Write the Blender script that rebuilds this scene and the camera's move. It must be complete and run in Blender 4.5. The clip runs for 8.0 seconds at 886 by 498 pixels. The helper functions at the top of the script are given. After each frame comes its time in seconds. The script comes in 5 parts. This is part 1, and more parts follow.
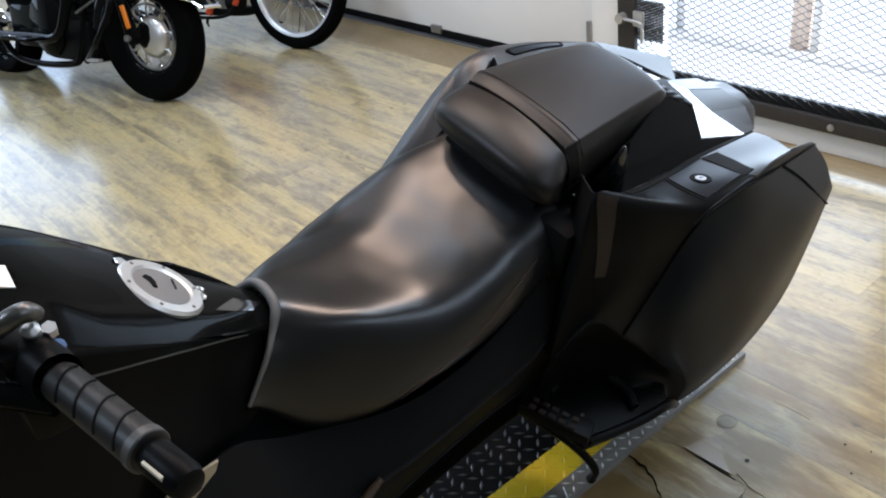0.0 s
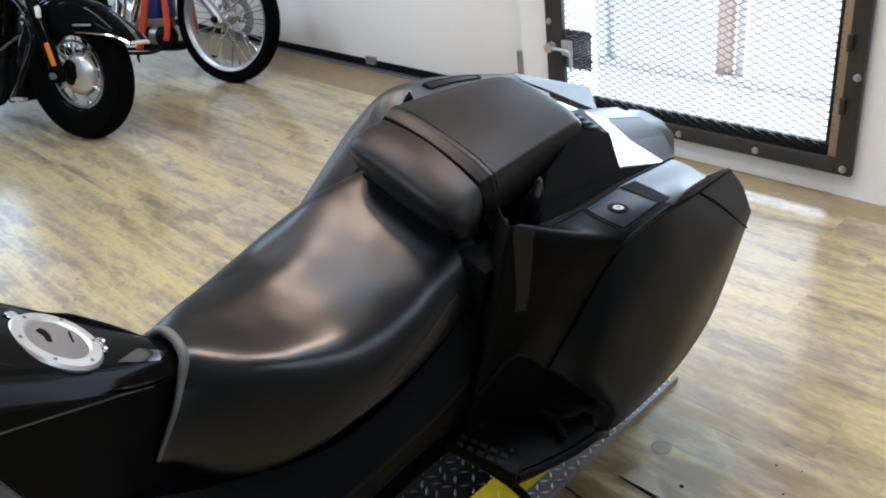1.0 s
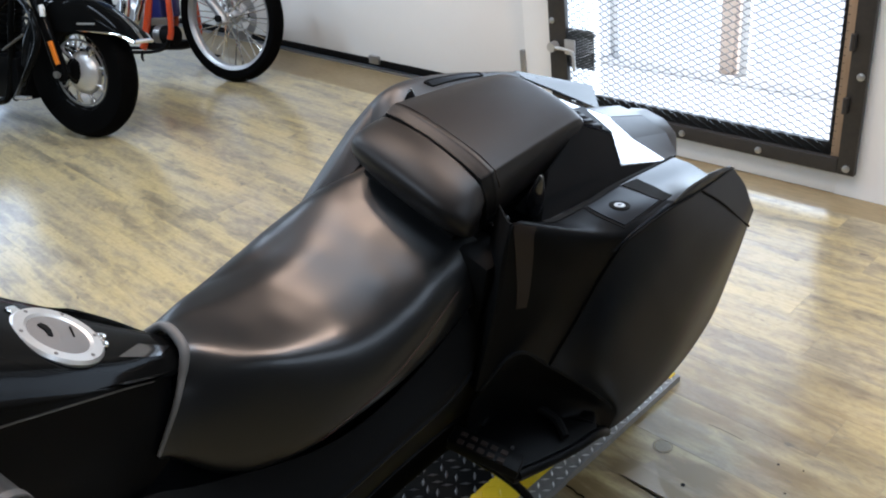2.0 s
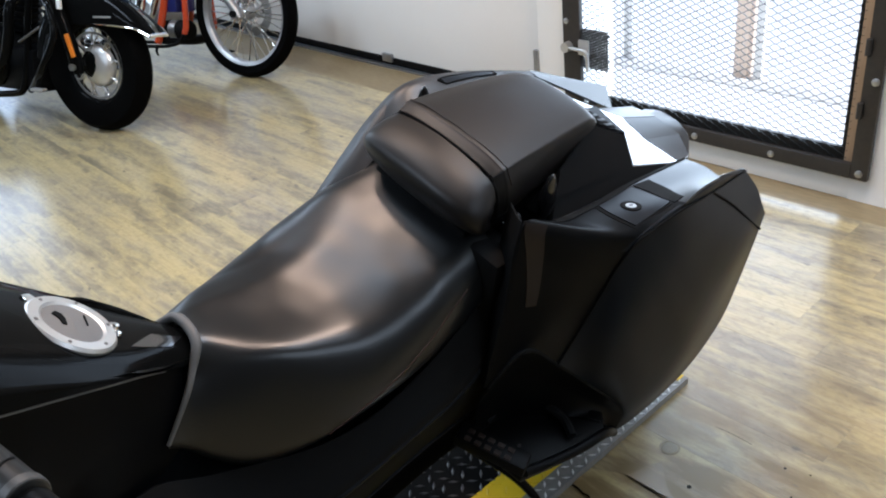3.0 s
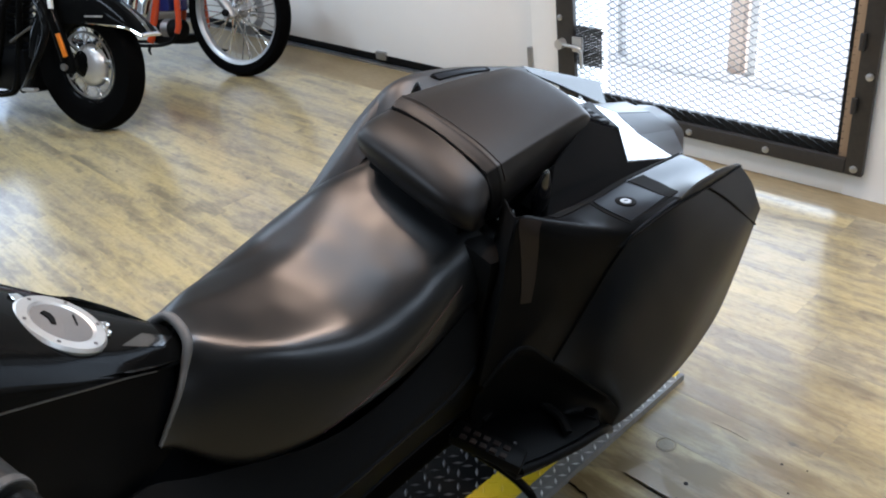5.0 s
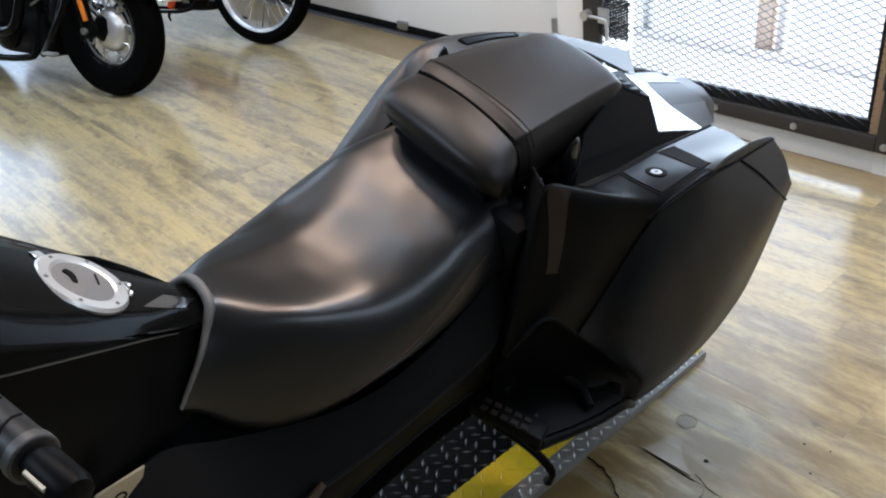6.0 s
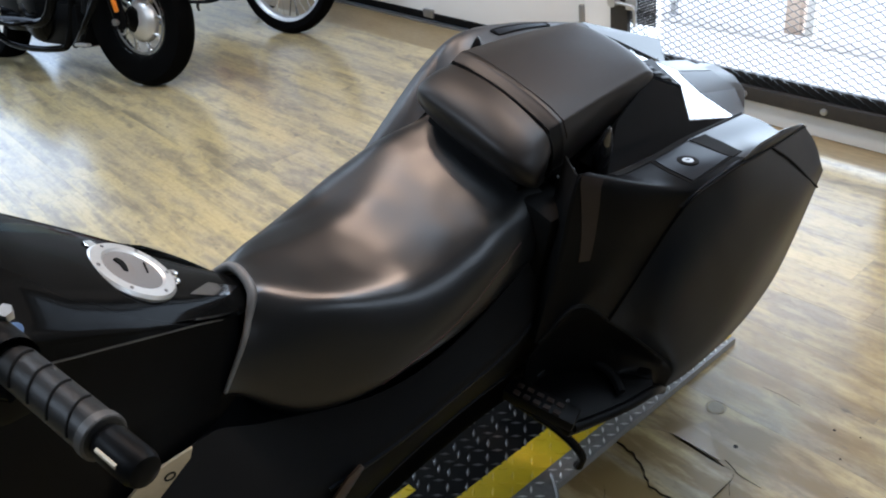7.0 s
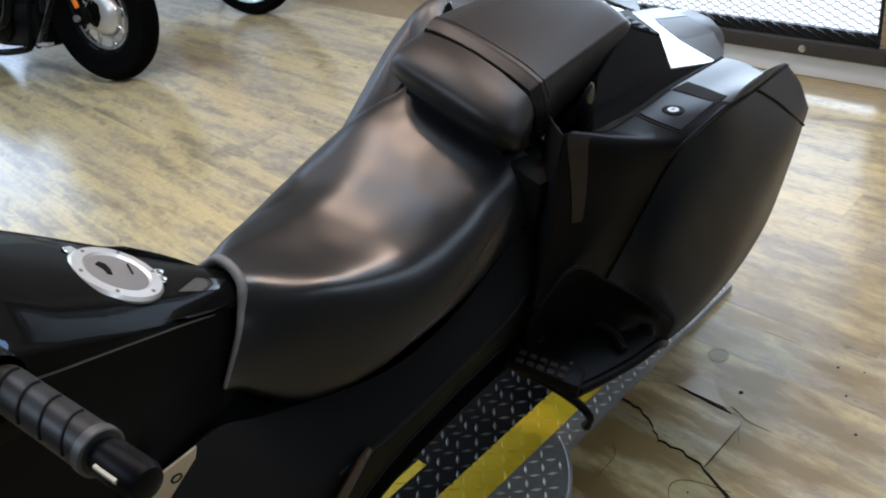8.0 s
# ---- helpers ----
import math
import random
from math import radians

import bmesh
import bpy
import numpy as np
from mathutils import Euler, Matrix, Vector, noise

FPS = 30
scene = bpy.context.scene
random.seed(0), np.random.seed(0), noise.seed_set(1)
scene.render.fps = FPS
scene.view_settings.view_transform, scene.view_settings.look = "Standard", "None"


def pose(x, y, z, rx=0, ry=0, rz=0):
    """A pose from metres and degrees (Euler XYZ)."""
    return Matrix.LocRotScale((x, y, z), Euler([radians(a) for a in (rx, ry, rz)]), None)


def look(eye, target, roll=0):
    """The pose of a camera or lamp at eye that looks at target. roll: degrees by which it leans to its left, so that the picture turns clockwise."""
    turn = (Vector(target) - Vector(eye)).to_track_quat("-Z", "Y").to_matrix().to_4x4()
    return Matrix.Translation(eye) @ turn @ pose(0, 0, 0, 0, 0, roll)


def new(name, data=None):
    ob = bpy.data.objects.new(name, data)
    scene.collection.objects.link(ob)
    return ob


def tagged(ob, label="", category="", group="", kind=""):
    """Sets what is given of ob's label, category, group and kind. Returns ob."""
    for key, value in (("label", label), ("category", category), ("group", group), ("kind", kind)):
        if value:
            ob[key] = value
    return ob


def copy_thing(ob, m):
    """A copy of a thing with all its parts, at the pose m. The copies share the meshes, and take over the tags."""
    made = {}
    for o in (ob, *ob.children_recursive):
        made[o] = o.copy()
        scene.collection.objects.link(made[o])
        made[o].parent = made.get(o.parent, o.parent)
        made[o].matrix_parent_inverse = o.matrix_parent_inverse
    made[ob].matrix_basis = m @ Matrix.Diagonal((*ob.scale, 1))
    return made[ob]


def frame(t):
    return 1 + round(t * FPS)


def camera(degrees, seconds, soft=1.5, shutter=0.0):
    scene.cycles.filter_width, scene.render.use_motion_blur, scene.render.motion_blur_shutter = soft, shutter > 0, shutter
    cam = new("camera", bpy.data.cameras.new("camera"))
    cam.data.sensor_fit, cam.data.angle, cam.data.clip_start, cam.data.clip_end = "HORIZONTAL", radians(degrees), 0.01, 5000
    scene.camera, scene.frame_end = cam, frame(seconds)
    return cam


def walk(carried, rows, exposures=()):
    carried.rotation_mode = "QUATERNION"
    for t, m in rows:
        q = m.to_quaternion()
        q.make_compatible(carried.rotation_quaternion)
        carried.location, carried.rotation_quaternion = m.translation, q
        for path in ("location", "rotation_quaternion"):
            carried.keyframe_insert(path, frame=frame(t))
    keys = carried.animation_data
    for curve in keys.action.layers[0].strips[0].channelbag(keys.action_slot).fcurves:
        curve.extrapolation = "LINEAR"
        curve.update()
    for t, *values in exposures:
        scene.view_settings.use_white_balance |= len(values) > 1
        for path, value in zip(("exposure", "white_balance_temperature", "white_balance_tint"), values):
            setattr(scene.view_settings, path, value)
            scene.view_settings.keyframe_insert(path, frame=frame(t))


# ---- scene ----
cam = camera(56.12, 8.0, soft=2.0)
# seconds; x, y, z in metres; tilt, roll and heading in degrees
PATH = [
    (0.0, -0.0166, -0.0556, 1.3577, 58.94, 6.75, 49.57),
    (0.5, -0.0046, -0.0154, 1.3500, 59.14, 7.07, 45.54),
    (1.0, -0.0018, -0.0021, 1.3544, 60.37, 6.65, 45.64),
    (1.5, -0.0000, 0.0000, 1.3501, 60.40, 6.79, 45.57),
    (3.0, 0.0051, -0.0081, 1.3493, 60.49, 6.04, 47.00),
    (3.5, 0.0046, -0.0086, 1.3492, 60.53, 6.00, 47.04),
    (4.0, 0.0035, -0.0063, 1.3487, 60.57, 6.24, 46.76),
    (4.5, 0.0023, -0.0044, 1.3475, 60.63, 6.45, 46.77),
    (5.8, -0.0097, 0.0009, 1.3251, 59.41, 5.80, 46.36),
    (6.0, -0.0214, -0.0052, 1.3218, 58.81, 5.71, 48.02),
    (6.5, -0.0179, -0.0043, 1.3210, 58.10, 6.16, 48.89),
    (7.0, -0.0160, -0.0294, 1.3381, 58.05, 6.67, 49.35),
    (7.5, -0.0179, -0.0699, 1.3518, 57.15, 8.23, 47.12),
    (8.0, -0.0364, -0.0172, 1.3299, 55.42, 10.47, 45.87),
]
walk(cam, [(t, pose(x, y, z, rx, ry, rz)) for t, x, y, z, rx, ry, rz in PATH])
# ---- world, sun and lamps ----
world = bpy.data.worlds.new("world")
scene.world = world
world.use_nodes = True
wn, wl = world.node_tree.nodes, world.node_tree.links
sky = wn.new("ShaderNodeTexSky")
sky.sky_type, sky.sun_disc = "NISHITA", False
sky.sun_elevation, sky.sun_rotation = radians(42), radians(85)
wl.new(sky.outputs["Color"], wn["Background"].inputs["Color"])
wn["Background"].inputs["Strength"].default_value = 0.15

sun = new("sun", bpy.data.lights.new("sun", "SUN"))
sun.data.energy, sun.data.angle, sun.data.color = 5.0, radians(0.6), (1.0, 0.96, 0.90)
sun.matrix_world = look((6.0, 0.5, 5.5), (0.0, 0.0, 0.0))

scene.view_settings.exposure = 0.19
scene.view_settings.use_white_balance = True
scene.view_settings.white_balance_temperature = 5620
CEILING = 3.0


def area_lamp(name, eye, target, wide, high, watts, colour):
    lamp = new(name, bpy.data.lights.new(name, "AREA"))
    lamp.data.shape, lamp.data.size, lamp.data.size_y = "RECTANGLE", wide, high
    lamp.data.energy, lamp.data.color = watts, colour
    lamp.matrix_world = look(eye, target)
    return lamp


# daylight that enters by the gate, and fill from an assumed window
area_lamp("gate_daylight", (-1.55, 2.78, 1.12), (-1.55, -1.0, 0.7), 1.0, 1.9, 29, (0.86, 0.94, 1.0))
area_lamp("window_daylight", (-8.95, 0.5, 1.7), (0.0, 0.5, 0.8), 3.3, 1.8, 32, (0.88, 0.94, 1.0))
# cool white overhead lights: first set by the seat's sheen, the rest added fill
for lx, ly, watts in ((-1.65, 0.50, 10), (-1.9, -1.9, 44), (-4.4, 0.6, 40), (-4.4, -1.9, 36), (-0.3, 1.9, 30), (-7.0, 0.0, 34)):
    panel = new("overhead_fill", bpy.data.lights.new("overhead_fill", "AREA"))
    panel.data.shape, panel.data.size, panel.data.size_y = "RECTANGLE", 1.2, 0.45
    panel.data.energy, panel.data.color = watts, (0.86, 0.94, 1.0)
    panel.matrix_world = pose(lx, ly, CEILING - 0.05)
# warm spots over the motorcycle, and a broad pale fill added for its near side
WARM, PALE_FILL = (1.0, 0.68, 0.46), (0.88, 0.95, 1.0)
for lx, ly, wide, deep, watts, colour in ((-1.79, 1.06, 0.22, 0.22, 13, WARM), (-2.16, 0.80, 0.20, 0.20, 11, WARM), (-0.95, 1.47, 0.30, 0.26, 26, WARM), (2.70, 1.01, 2.2, 1.8, 42, PALE_FILL)):
    top_lamp = new("ceiling_spot_and_fill", bpy.data.lights.new("ceiling_spot_and_fill", "AREA"))
    top_lamp.data.shape, top_lamp.data.size, top_lamp.data.size_y, top_lamp.data.energy, top_lamp.data.color = "ELLIPSE", wide, deep, watts, colour
    top_lamp.matrix_world = pose(lx, ly, CEILING - 0.09)
# ---- materials ----
def material(name, base, rough=0.5, metal=0.0, grain=0.0, scale=40.0, relief=0.0, wear=0.0, tint=None, coat=0.0, spread=0.0, stretch=(1, 1, 1), spec=0.5):
    """A surface with fine grain, larger stains and, where asked for, a change from piece to piece."""
    m = bpy.data.materials.new(name)
    m.use_nodes = True
    n, l = m.node_tree.nodes, m.node_tree.links
    b = n["Principled BSDF"]
    b.inputs["Metallic"].default_value = metal
    b.inputs["Coat Weight"].default_value = coat
    b.inputs["Coat Roughness"].default_value = 0.05
    b.inputs["Specular IOR Level"].default_value = spec
    co = n.new("ShaderNodeTexCoord")
    mp = n.new("ShaderNodeMapping")
    mp.inputs["Scale"].default_value = stretch
    l.new(co.outputs["Object"], mp.inputs["Vector"])
    fine, wide = n.new("ShaderNodeTexNoise"), n.new("ShaderNodeTexNoise")
    fine.inputs["Scale"].default_value, fine.inputs["Detail"].default_value = scale, 6.0
    wide.inputs["Scale"].default_value, wide.inputs["Detail"].default_value = scale / 9.0, 4.0
    l.new(mp.outputs["Vector"], fine.inputs["Vector"])
    l.new(mp.outputs["Vector"], wide.inputs["Vector"])
    dark = n.new("ShaderNodeMix")
    dark.data_type = "RGBA"
    t = tint or tuple(c * 0.55 for c in base)
    dark.inputs["A"].default_value, dark.inputs["B"].default_value = (*base, 1), (*t, 1)
    mix = n.new("ShaderNodeMath")
    mix.operation = "MULTIPLY_ADD"
    l.new(fine.outputs["Fac"], mix.inputs[0])
    mix.inputs[1].default_value, mix.inputs[2].default_value = grain, -grain * 0.3
    add = n.new("ShaderNodeMath")
    add.operation, add.use_clamp = "MULTIPLY_ADD", True
    l.new(wide.outputs["Fac"], add.inputs[0])
    add.inputs[1].default_value = wear
    l.new(mix.outputs[0], add.inputs[2])
    l.new(add.outputs[0], dark.inputs["Factor"])
    out = dark.outputs["Result"]
    if spread:
        info, hue = n.new("ShaderNodeObjectInfo"), n.new("ShaderNodeHueSaturation")
        val = n.new("ShaderNodeMath")
        val.operation = "MULTIPLY_ADD"
        val.inputs[1].default_value, val.inputs[2].default_value = spread, 1.0 - spread / 2
        l.new(info.outputs["Random"], val.inputs[0])
        l.new(val.outputs[0], hue.inputs["Value"])
        l.new(out, hue.inputs["Color"])
        out = hue.outputs["Color"]
    l.new(out, b.inputs["Base Color"])
    r = n.new("ShaderNodeMath")
    r.operation, r.use_clamp = "MULTIPLY_ADD", True
    l.new(wide.outputs["Fac"], r.inputs[0])
    r.inputs[1].default_value, r.inputs[2].default_value = rough * 0.12, rough * 0.94
    l.new(r.outputs[0], b.inputs["Roughness"])
    if relief:
        bump = n.new("ShaderNodeBump")
        bump.inputs["Strength"].default_value, bump.inputs["Distance"].default_value = 0.6, relief
        l.new(fine.outputs["Fac"], bump.inputs["Height"])
        l.new(bump.outputs["Normal"], b.inputs["Normal"])
    return m


VINYL = material("seat_vinyl", (0.0088, 0.0092, 0.0100), 0.30, grain=0.5, scale=350, relief=0.00008, wear=0.15, spec=0.46)
PAD_VINYL = material("pad_vinyl", (0.0105, 0.0088, 0.0080), 0.42, grain=0.5, scale=350, relief=0.00014, wear=0.2, spec=0.30)
GLOSS_BLACK = material("gloss_black_paint", (0.0036, 0.0038, 0.0038), 0.07, scale=60, spec=0.035)
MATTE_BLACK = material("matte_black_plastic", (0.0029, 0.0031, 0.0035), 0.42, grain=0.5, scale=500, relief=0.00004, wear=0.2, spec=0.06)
SATIN_BLACK = material("satin_black_paint", (0.0112, 0.0130, 0.0164), 0.32, grain=0.3, scale=300, wear=0.15, spec=0.075)
TAIL_GLOSS = material("tail_gloss_paint", (0.008, 0.008, 0.009), 0.12, coat=0.8, scale=80)
RUBBER = material("black_rubber", (0.007, 0.0067, 0.0064), 0.46, grain=0.5, scale=200, relief=0.0002, wear=0.3, spec=0.3)
TYRE = material("tyre_rubber", (0.0022, 0.0022, 0.0022), 0.66, grain=0.5, scale=120, relief=0.001, wear=0.3, spec=0.02)
BEIGE_METAL = material("beige_metal_plate", (0.50, 0.44, 0.33), 0.45, metal=0.3, grain=0.4, scale=120, wear=0.4)
AMBER = material("amber_plastic", (0.40, 0.16, 0.03), 0.4, scale=80)
BLUE_BOLT = material("blue_anodised_bolt", (0.06, 0.09, 0.16), 0.3, metal=0.6, scale=80)
STITCH = material("dark_red_stitching", (0.035, 0.010, 0.009), 0.8, grain=0.4, scale=300, wear=0.2)
GREY_PIPING = material("grey_piping", (0.125, 0.122, 0.118), 0.5, grain=0.4, scale=300, wear=0.2)
SILVER = material("brushed_silver", (0.62, 0.62, 0.61), 0.35, metal=0.7, grain=0.3, scale=300, wear=0.2)
CAP_GREY = material("cap_grey_plastic", (0.17, 0.165, 0.16), 0.55, grain=0.3, scale=300, wear=0.2)
CHROME = material("chrome", (0.85, 0.85, 0.86), 0.08, metal=1.0, scale=50)
ALUMINIUM = material("cast_aluminium", (0.45, 0.45, 0.45), 0.38, metal=0.9, grain=0.5, scale=120, relief=0.0006, wear=0.3)
ORANGE_LENS = material("orange_reflector", (0.85, 0.25, 0.02), 0.25, scale=80, coat=0.5)
ORANGE_PAINT = material("orange_frame_paint", (0.50, 0.06, 0.015), 0.2, scale=60, coat=0.7)
BLUE_PAINT = material("deep_blue_paint", (0.02, 0.025, 0.12), 0.2, scale=60, coat=0.7)
WALL_WHITE = material("white_wall_paint", (0.88, 0.875, 0.85), 0.6, grain=0.10, scale=90, relief=0.001, wear=0.08, tint=(0.62, 0.60, 0.56))
DOOR_WHITE = material("white_door_panel", (0.84, 0.835, 0.81), 0.45, grain=0.08, scale=60, relief=0.0006, wear=0.10, tint=(0.58, 0.57, 0.54))
STEEL_DARK = material("dark_gate_steel", (0.026, 0.026, 0.025), 0.5, metal=0.3, grain=0.7, scale=70, relief=0.001, wear=0.4, tint=(0.06, 0.05, 0.042))
MESH_STEEL = material("expanded_mesh_steel", (0.012, 0.0155, 0.015), 0.5, metal=0.4, grain=0.5, scale=100, wear=0.3)
BOLT_STEEL = material("zinc_bolt", (0.55, 0.55, 0.54), 0.35, metal=0.9, grain=0.4, scale=200, wear=0.3)
OLD_WOOD = material("old_stud_wood", (0.42, 0.30, 0.19), 0.7, grain=0.9, scale=60, relief=0.002, wear=0.5, stretch=(3, 3, 0.25))
TAN_POST = material("tan_post_paint", (0.82, 0.66, 0.53), 0.6, grain=0.4, scale=40, wear=0.3)
YARD = material("bright_yard_surface", (0.82, 0.82, 0.81), 0.8, grain=0.25, scale=8, relief=0.004, wear=0.15)
CONCRETE = material("pale_concrete", (0.70, 0.69, 0.67), 0.8, grain=0.6, scale=30, relief=0.003, wear=0.4)
WALL_GREY = material("dark_grey_wall_paint", (0.16, 0.155, 0.15), 0.7, grain=0.2, scale=30, wear=0.2)
CEILING_DARK = material("ceiling_paint", (0.30, 0.30, 0.295), 0.8, grain=0.2, scale=20, wear=0.1)
SEAL_BLACK = material("door_seal_rubber", (0.004, 0.004, 0.004), 0.7, grain=0.5, scale=120, wear=0.2, spec=0.1)
PLATE_SILVER = material("diamond_plate_aluminium", (0.36, 0.355, 0.345), 0.42, metal=0.25, grain=0.6, scale=90, wear=0.5, tint=(0.10, 0.095, 0.085))
# worn lozenge tops, with their glints put into a pale base
TREAD_BRIGHT = material("pale_glint_tread", (0.88, 0.88, 0.87), 0.36, metal=0.25, grain=0.5, scale=90, wear=0.3)
PLATE_DARK = material("dark_diamond_plate", (0.0045, 0.0045, 0.0048), 0.45, grain=0.6, scale=90, wear=0.4, spec=0.12)
PLATE_YELLOW = material("yellow_plate_paint", (0.92, 0.66, 0.012), 0.42, grain=0.5, scale=60, wear=0.35, tint=(0.66, 0.47, 0.02))
GRIP_GREY = material("worn_grip_rubber", (0.05, 0.048, 0.046), 0.5, grain=0.4, scale=200, wear=0.3)
SMOKED = material("smoked_lamp_plastic", (0.018, 0.021, 0.028), 0.32, grain=0.2, scale=100, wear=0.1, spec=0.40)
PALE_POST = material("pale_post_paint", (0.86, 0.84, 0.80), 0.6, grain=0.3, scale=40, wear=0.3)
# glossier black that puts daylight sheen into the shell's rear
DECK_BLACK = material("deck_sheen_black", (0.0060, 0.0070, 0.0088), 0.28, grain=0.3, scale=300, wear=0.15, spec=0.50)
# satin black made hazier and lighter to hold the far side's sheen
FAR_SHEEN_BLACK = material("far_sheen_black", (0.0120, 0.0132, 0.0160), 0.42, grain=0.3, scale=300, wear=0.2, spec=0.55)
DULL_METAL = material("dull_lever_metal", (0.16, 0.155, 0.15), 0.36, metal=0.8, grain=0.6, scale=120, wear=0.5, tint=(0.02, 0.02, 0.02))
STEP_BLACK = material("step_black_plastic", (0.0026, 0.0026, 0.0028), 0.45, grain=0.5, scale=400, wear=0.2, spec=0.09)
BRONZE = material("bronze_tinted_metal", (0.07, 0.045, 0.032), 0.35, metal=0.6, grain=0.4, scale=100, wear=0.4)
PEG_GREY = material("worn_peg_rubber", (0.036, 0.027, 0.023), 0.6, grain=0.4, scale=200, wear=0.3, spec=0.08)
# worn lozenges of the black plate, glints put into a lighter base
TREAD_DARK = material("worn_glint_tread", (0.20, 0.20, 0.20), 0.34, metal=0.5, grain=0.6, scale=60, wear=0.5, tint=(0.02, 0.02, 0.02))
LOWER_BLACK = material("dull_body_plastic", (0.0115, 0.0115, 0.0118), 0.55, grain=0.4, scale=300, wear=0.2, spec=0.03)
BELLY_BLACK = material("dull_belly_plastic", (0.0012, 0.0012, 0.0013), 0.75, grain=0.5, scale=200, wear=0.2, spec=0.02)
# brown of the pad's stitching and of the reflection painted on the bag
BROWN_STITCH_REFLECTION = material("brown_stitch_reflection", (0.020, 0.013, 0.010), 0.42, grain=0.4, scale=300, wear=0.3, spec=0.2)
# ---- mesh tools ----
def part(name, bm, mat, parent=None, label="", smooth=True):
    """Links a bmesh as one object under a thing or a part."""
    bmesh.ops.recalc_face_normals(bm, faces=bm.faces[:])
    me = bpy.data.meshes.new(name)
    bm.to_mesh(me)
    bm.free()
    if smooth:
        for poly in me.polygons:
            poly.use_smooth = True
        me.set_sharp_from_angle(angle=radians(38))
    me.materials.append(mat)
    ob = new(name, me)
    if parent:
        ob.parent = parent
    if label:
        tagged(ob, label)
    return ob


def empty(name, m, label, category, group="", kind=""):
    ob = new(name)
    ob.empty_display_size = 0.1
    ob.matrix_world = m
    return tagged(ob, label, category, group, kind)


def box(bm, a, b, bevel=0.0, m=None):
    """A box from corner a to corner b, with its edges bevelled."""
    a, b = Vector(a), Vector(b)
    made = bmesh.ops.create_cube(bm, size=1.0, matrix=(m or Matrix()) @ Matrix.Translation((a + b) / 2) @ Matrix.Diagonal((*(b - a), 1)))
    if bevel:
        edges = list({e for v in made["verts"] for e in v.link_edges})
        bmesh.ops.bevel(bm, geom=edges, offset=bevel, segments=2, affect="EDGES", profile=0.6)
    return bm


def boxed(a, b, bevel=0.0, m=None):
    return box(bmesh.new(), a, b, bevel, m)


def rod(bm, points, radius, sides=10, caps=True):
    """A round rod along points; radius is one number or one for each point."""
    pts = [Vector(p) for p in points]
    rad = [radius] * len(pts) if isinstance(radius, (int, float)) else list(radius)
    rings, side = [], None
    for i, p in enumerate(pts):
        d = (pts[min(i + 1, len(pts) - 1)] - pts[max(i - 1, 0)]).normalized()
        if side is None:
            side = d.orthogonal().normalized()
        side = (side - d * side.dot(d)).normalized()
        up = d.cross(side)
        rings.append([bm.verts.new(p + rad[i] * (side * math.cos(2 * math.pi * k / sides) + up * math.sin(2 * math.pi * k / sides))) for k in range(sides)])
    for r, s in zip(rings, rings[1:]):
        for k in range(sides):
            bm.faces.new((r[k], r[(k + 1) % sides], s[(k + 1) % sides], s[k]))
    if caps:
        bm.faces.new(rings[0])
        bm.faces.new(rings[-1][::-1])
    return bm


def rodded(points, radius, sides=10):
    return rod(bmesh.new(), points, radius, sides)


def curve_at(points, s):
    """Catmull-Rom through points; s from 0 to 1."""
    n = len(points) - 1
    u = min(max(s, 0.0), 1.0) * n
    i = min(int(u), n - 1)
    u -= i
    p1, p2 = Vector(points[i]), Vector(points[i + 1])
    p0 = Vector(points[i - 1]) if i else p1 * 2 - p2
    p3 = Vector(points[i + 2]) if i + 2 <= n else p2 * 2 - p1
    return 0.5 * (2 * p1 + (p2 - p0) * u + (2 * p0 - 5 * p1 + 4 * p2 - p3) * u * u + (3 * p1 - p0 - 3 * p2 + p3) * u ** 3)


def smooth_line(points, count):
    return [curve_at(points, i / (count - 1)) for i in range(count)]


def skin(curves, along=28, across=20, mirror=False, thick=0.0, relax=0, swell=0.0):
    """A smooth sheet through guide curves that run the same way. mirror: also the other half, over x = 0, sharing the first curve."""
    guides = [smooth_line(c, along) for c in curves]
    bm, grid = bmesh.new(), []
    for i in range(along):
        row = [g[i] for g in guides]
        if mirror:
            row = [Vector((-p.x, p.y, p.z)) for p in row[:0:-1]] + row
        steps = across * (2 if mirror else 1)
        grid.append([bm.verts.new(curve_at(row, k / steps)) for k in range(steps + 1)])
    for _ in range(relax):
        move = {}
        for i in range(1, along - 1):
            for k in range(1, len(grid[i]) - 1):
                around = grid[i - 1][k].co + grid[i + 1][k].co + grid[i][k - 1].co + grid[i][k + 1].co
                move[i, k] = grid[i][k].co.lerp(around / 4, 0.6)
        for (i, k), p in move.items():
            grid[i][k].co = p
    if swell:
        for r in grid:
            for v in r:
                v.co.z += swell * noise.noise(v.co * 22.0)
    for r, s in zip(grid, grid[1:]):
        for k in range(len(r) - 1):
            bm.faces.new((r[k], r[k + 1], s[k + 1], s[k]))
    bmesh.ops.recalc_face_normals(bm, faces=bm.faces[:])
    if thick:
        thicken(bm, grid, thick)
    return bm


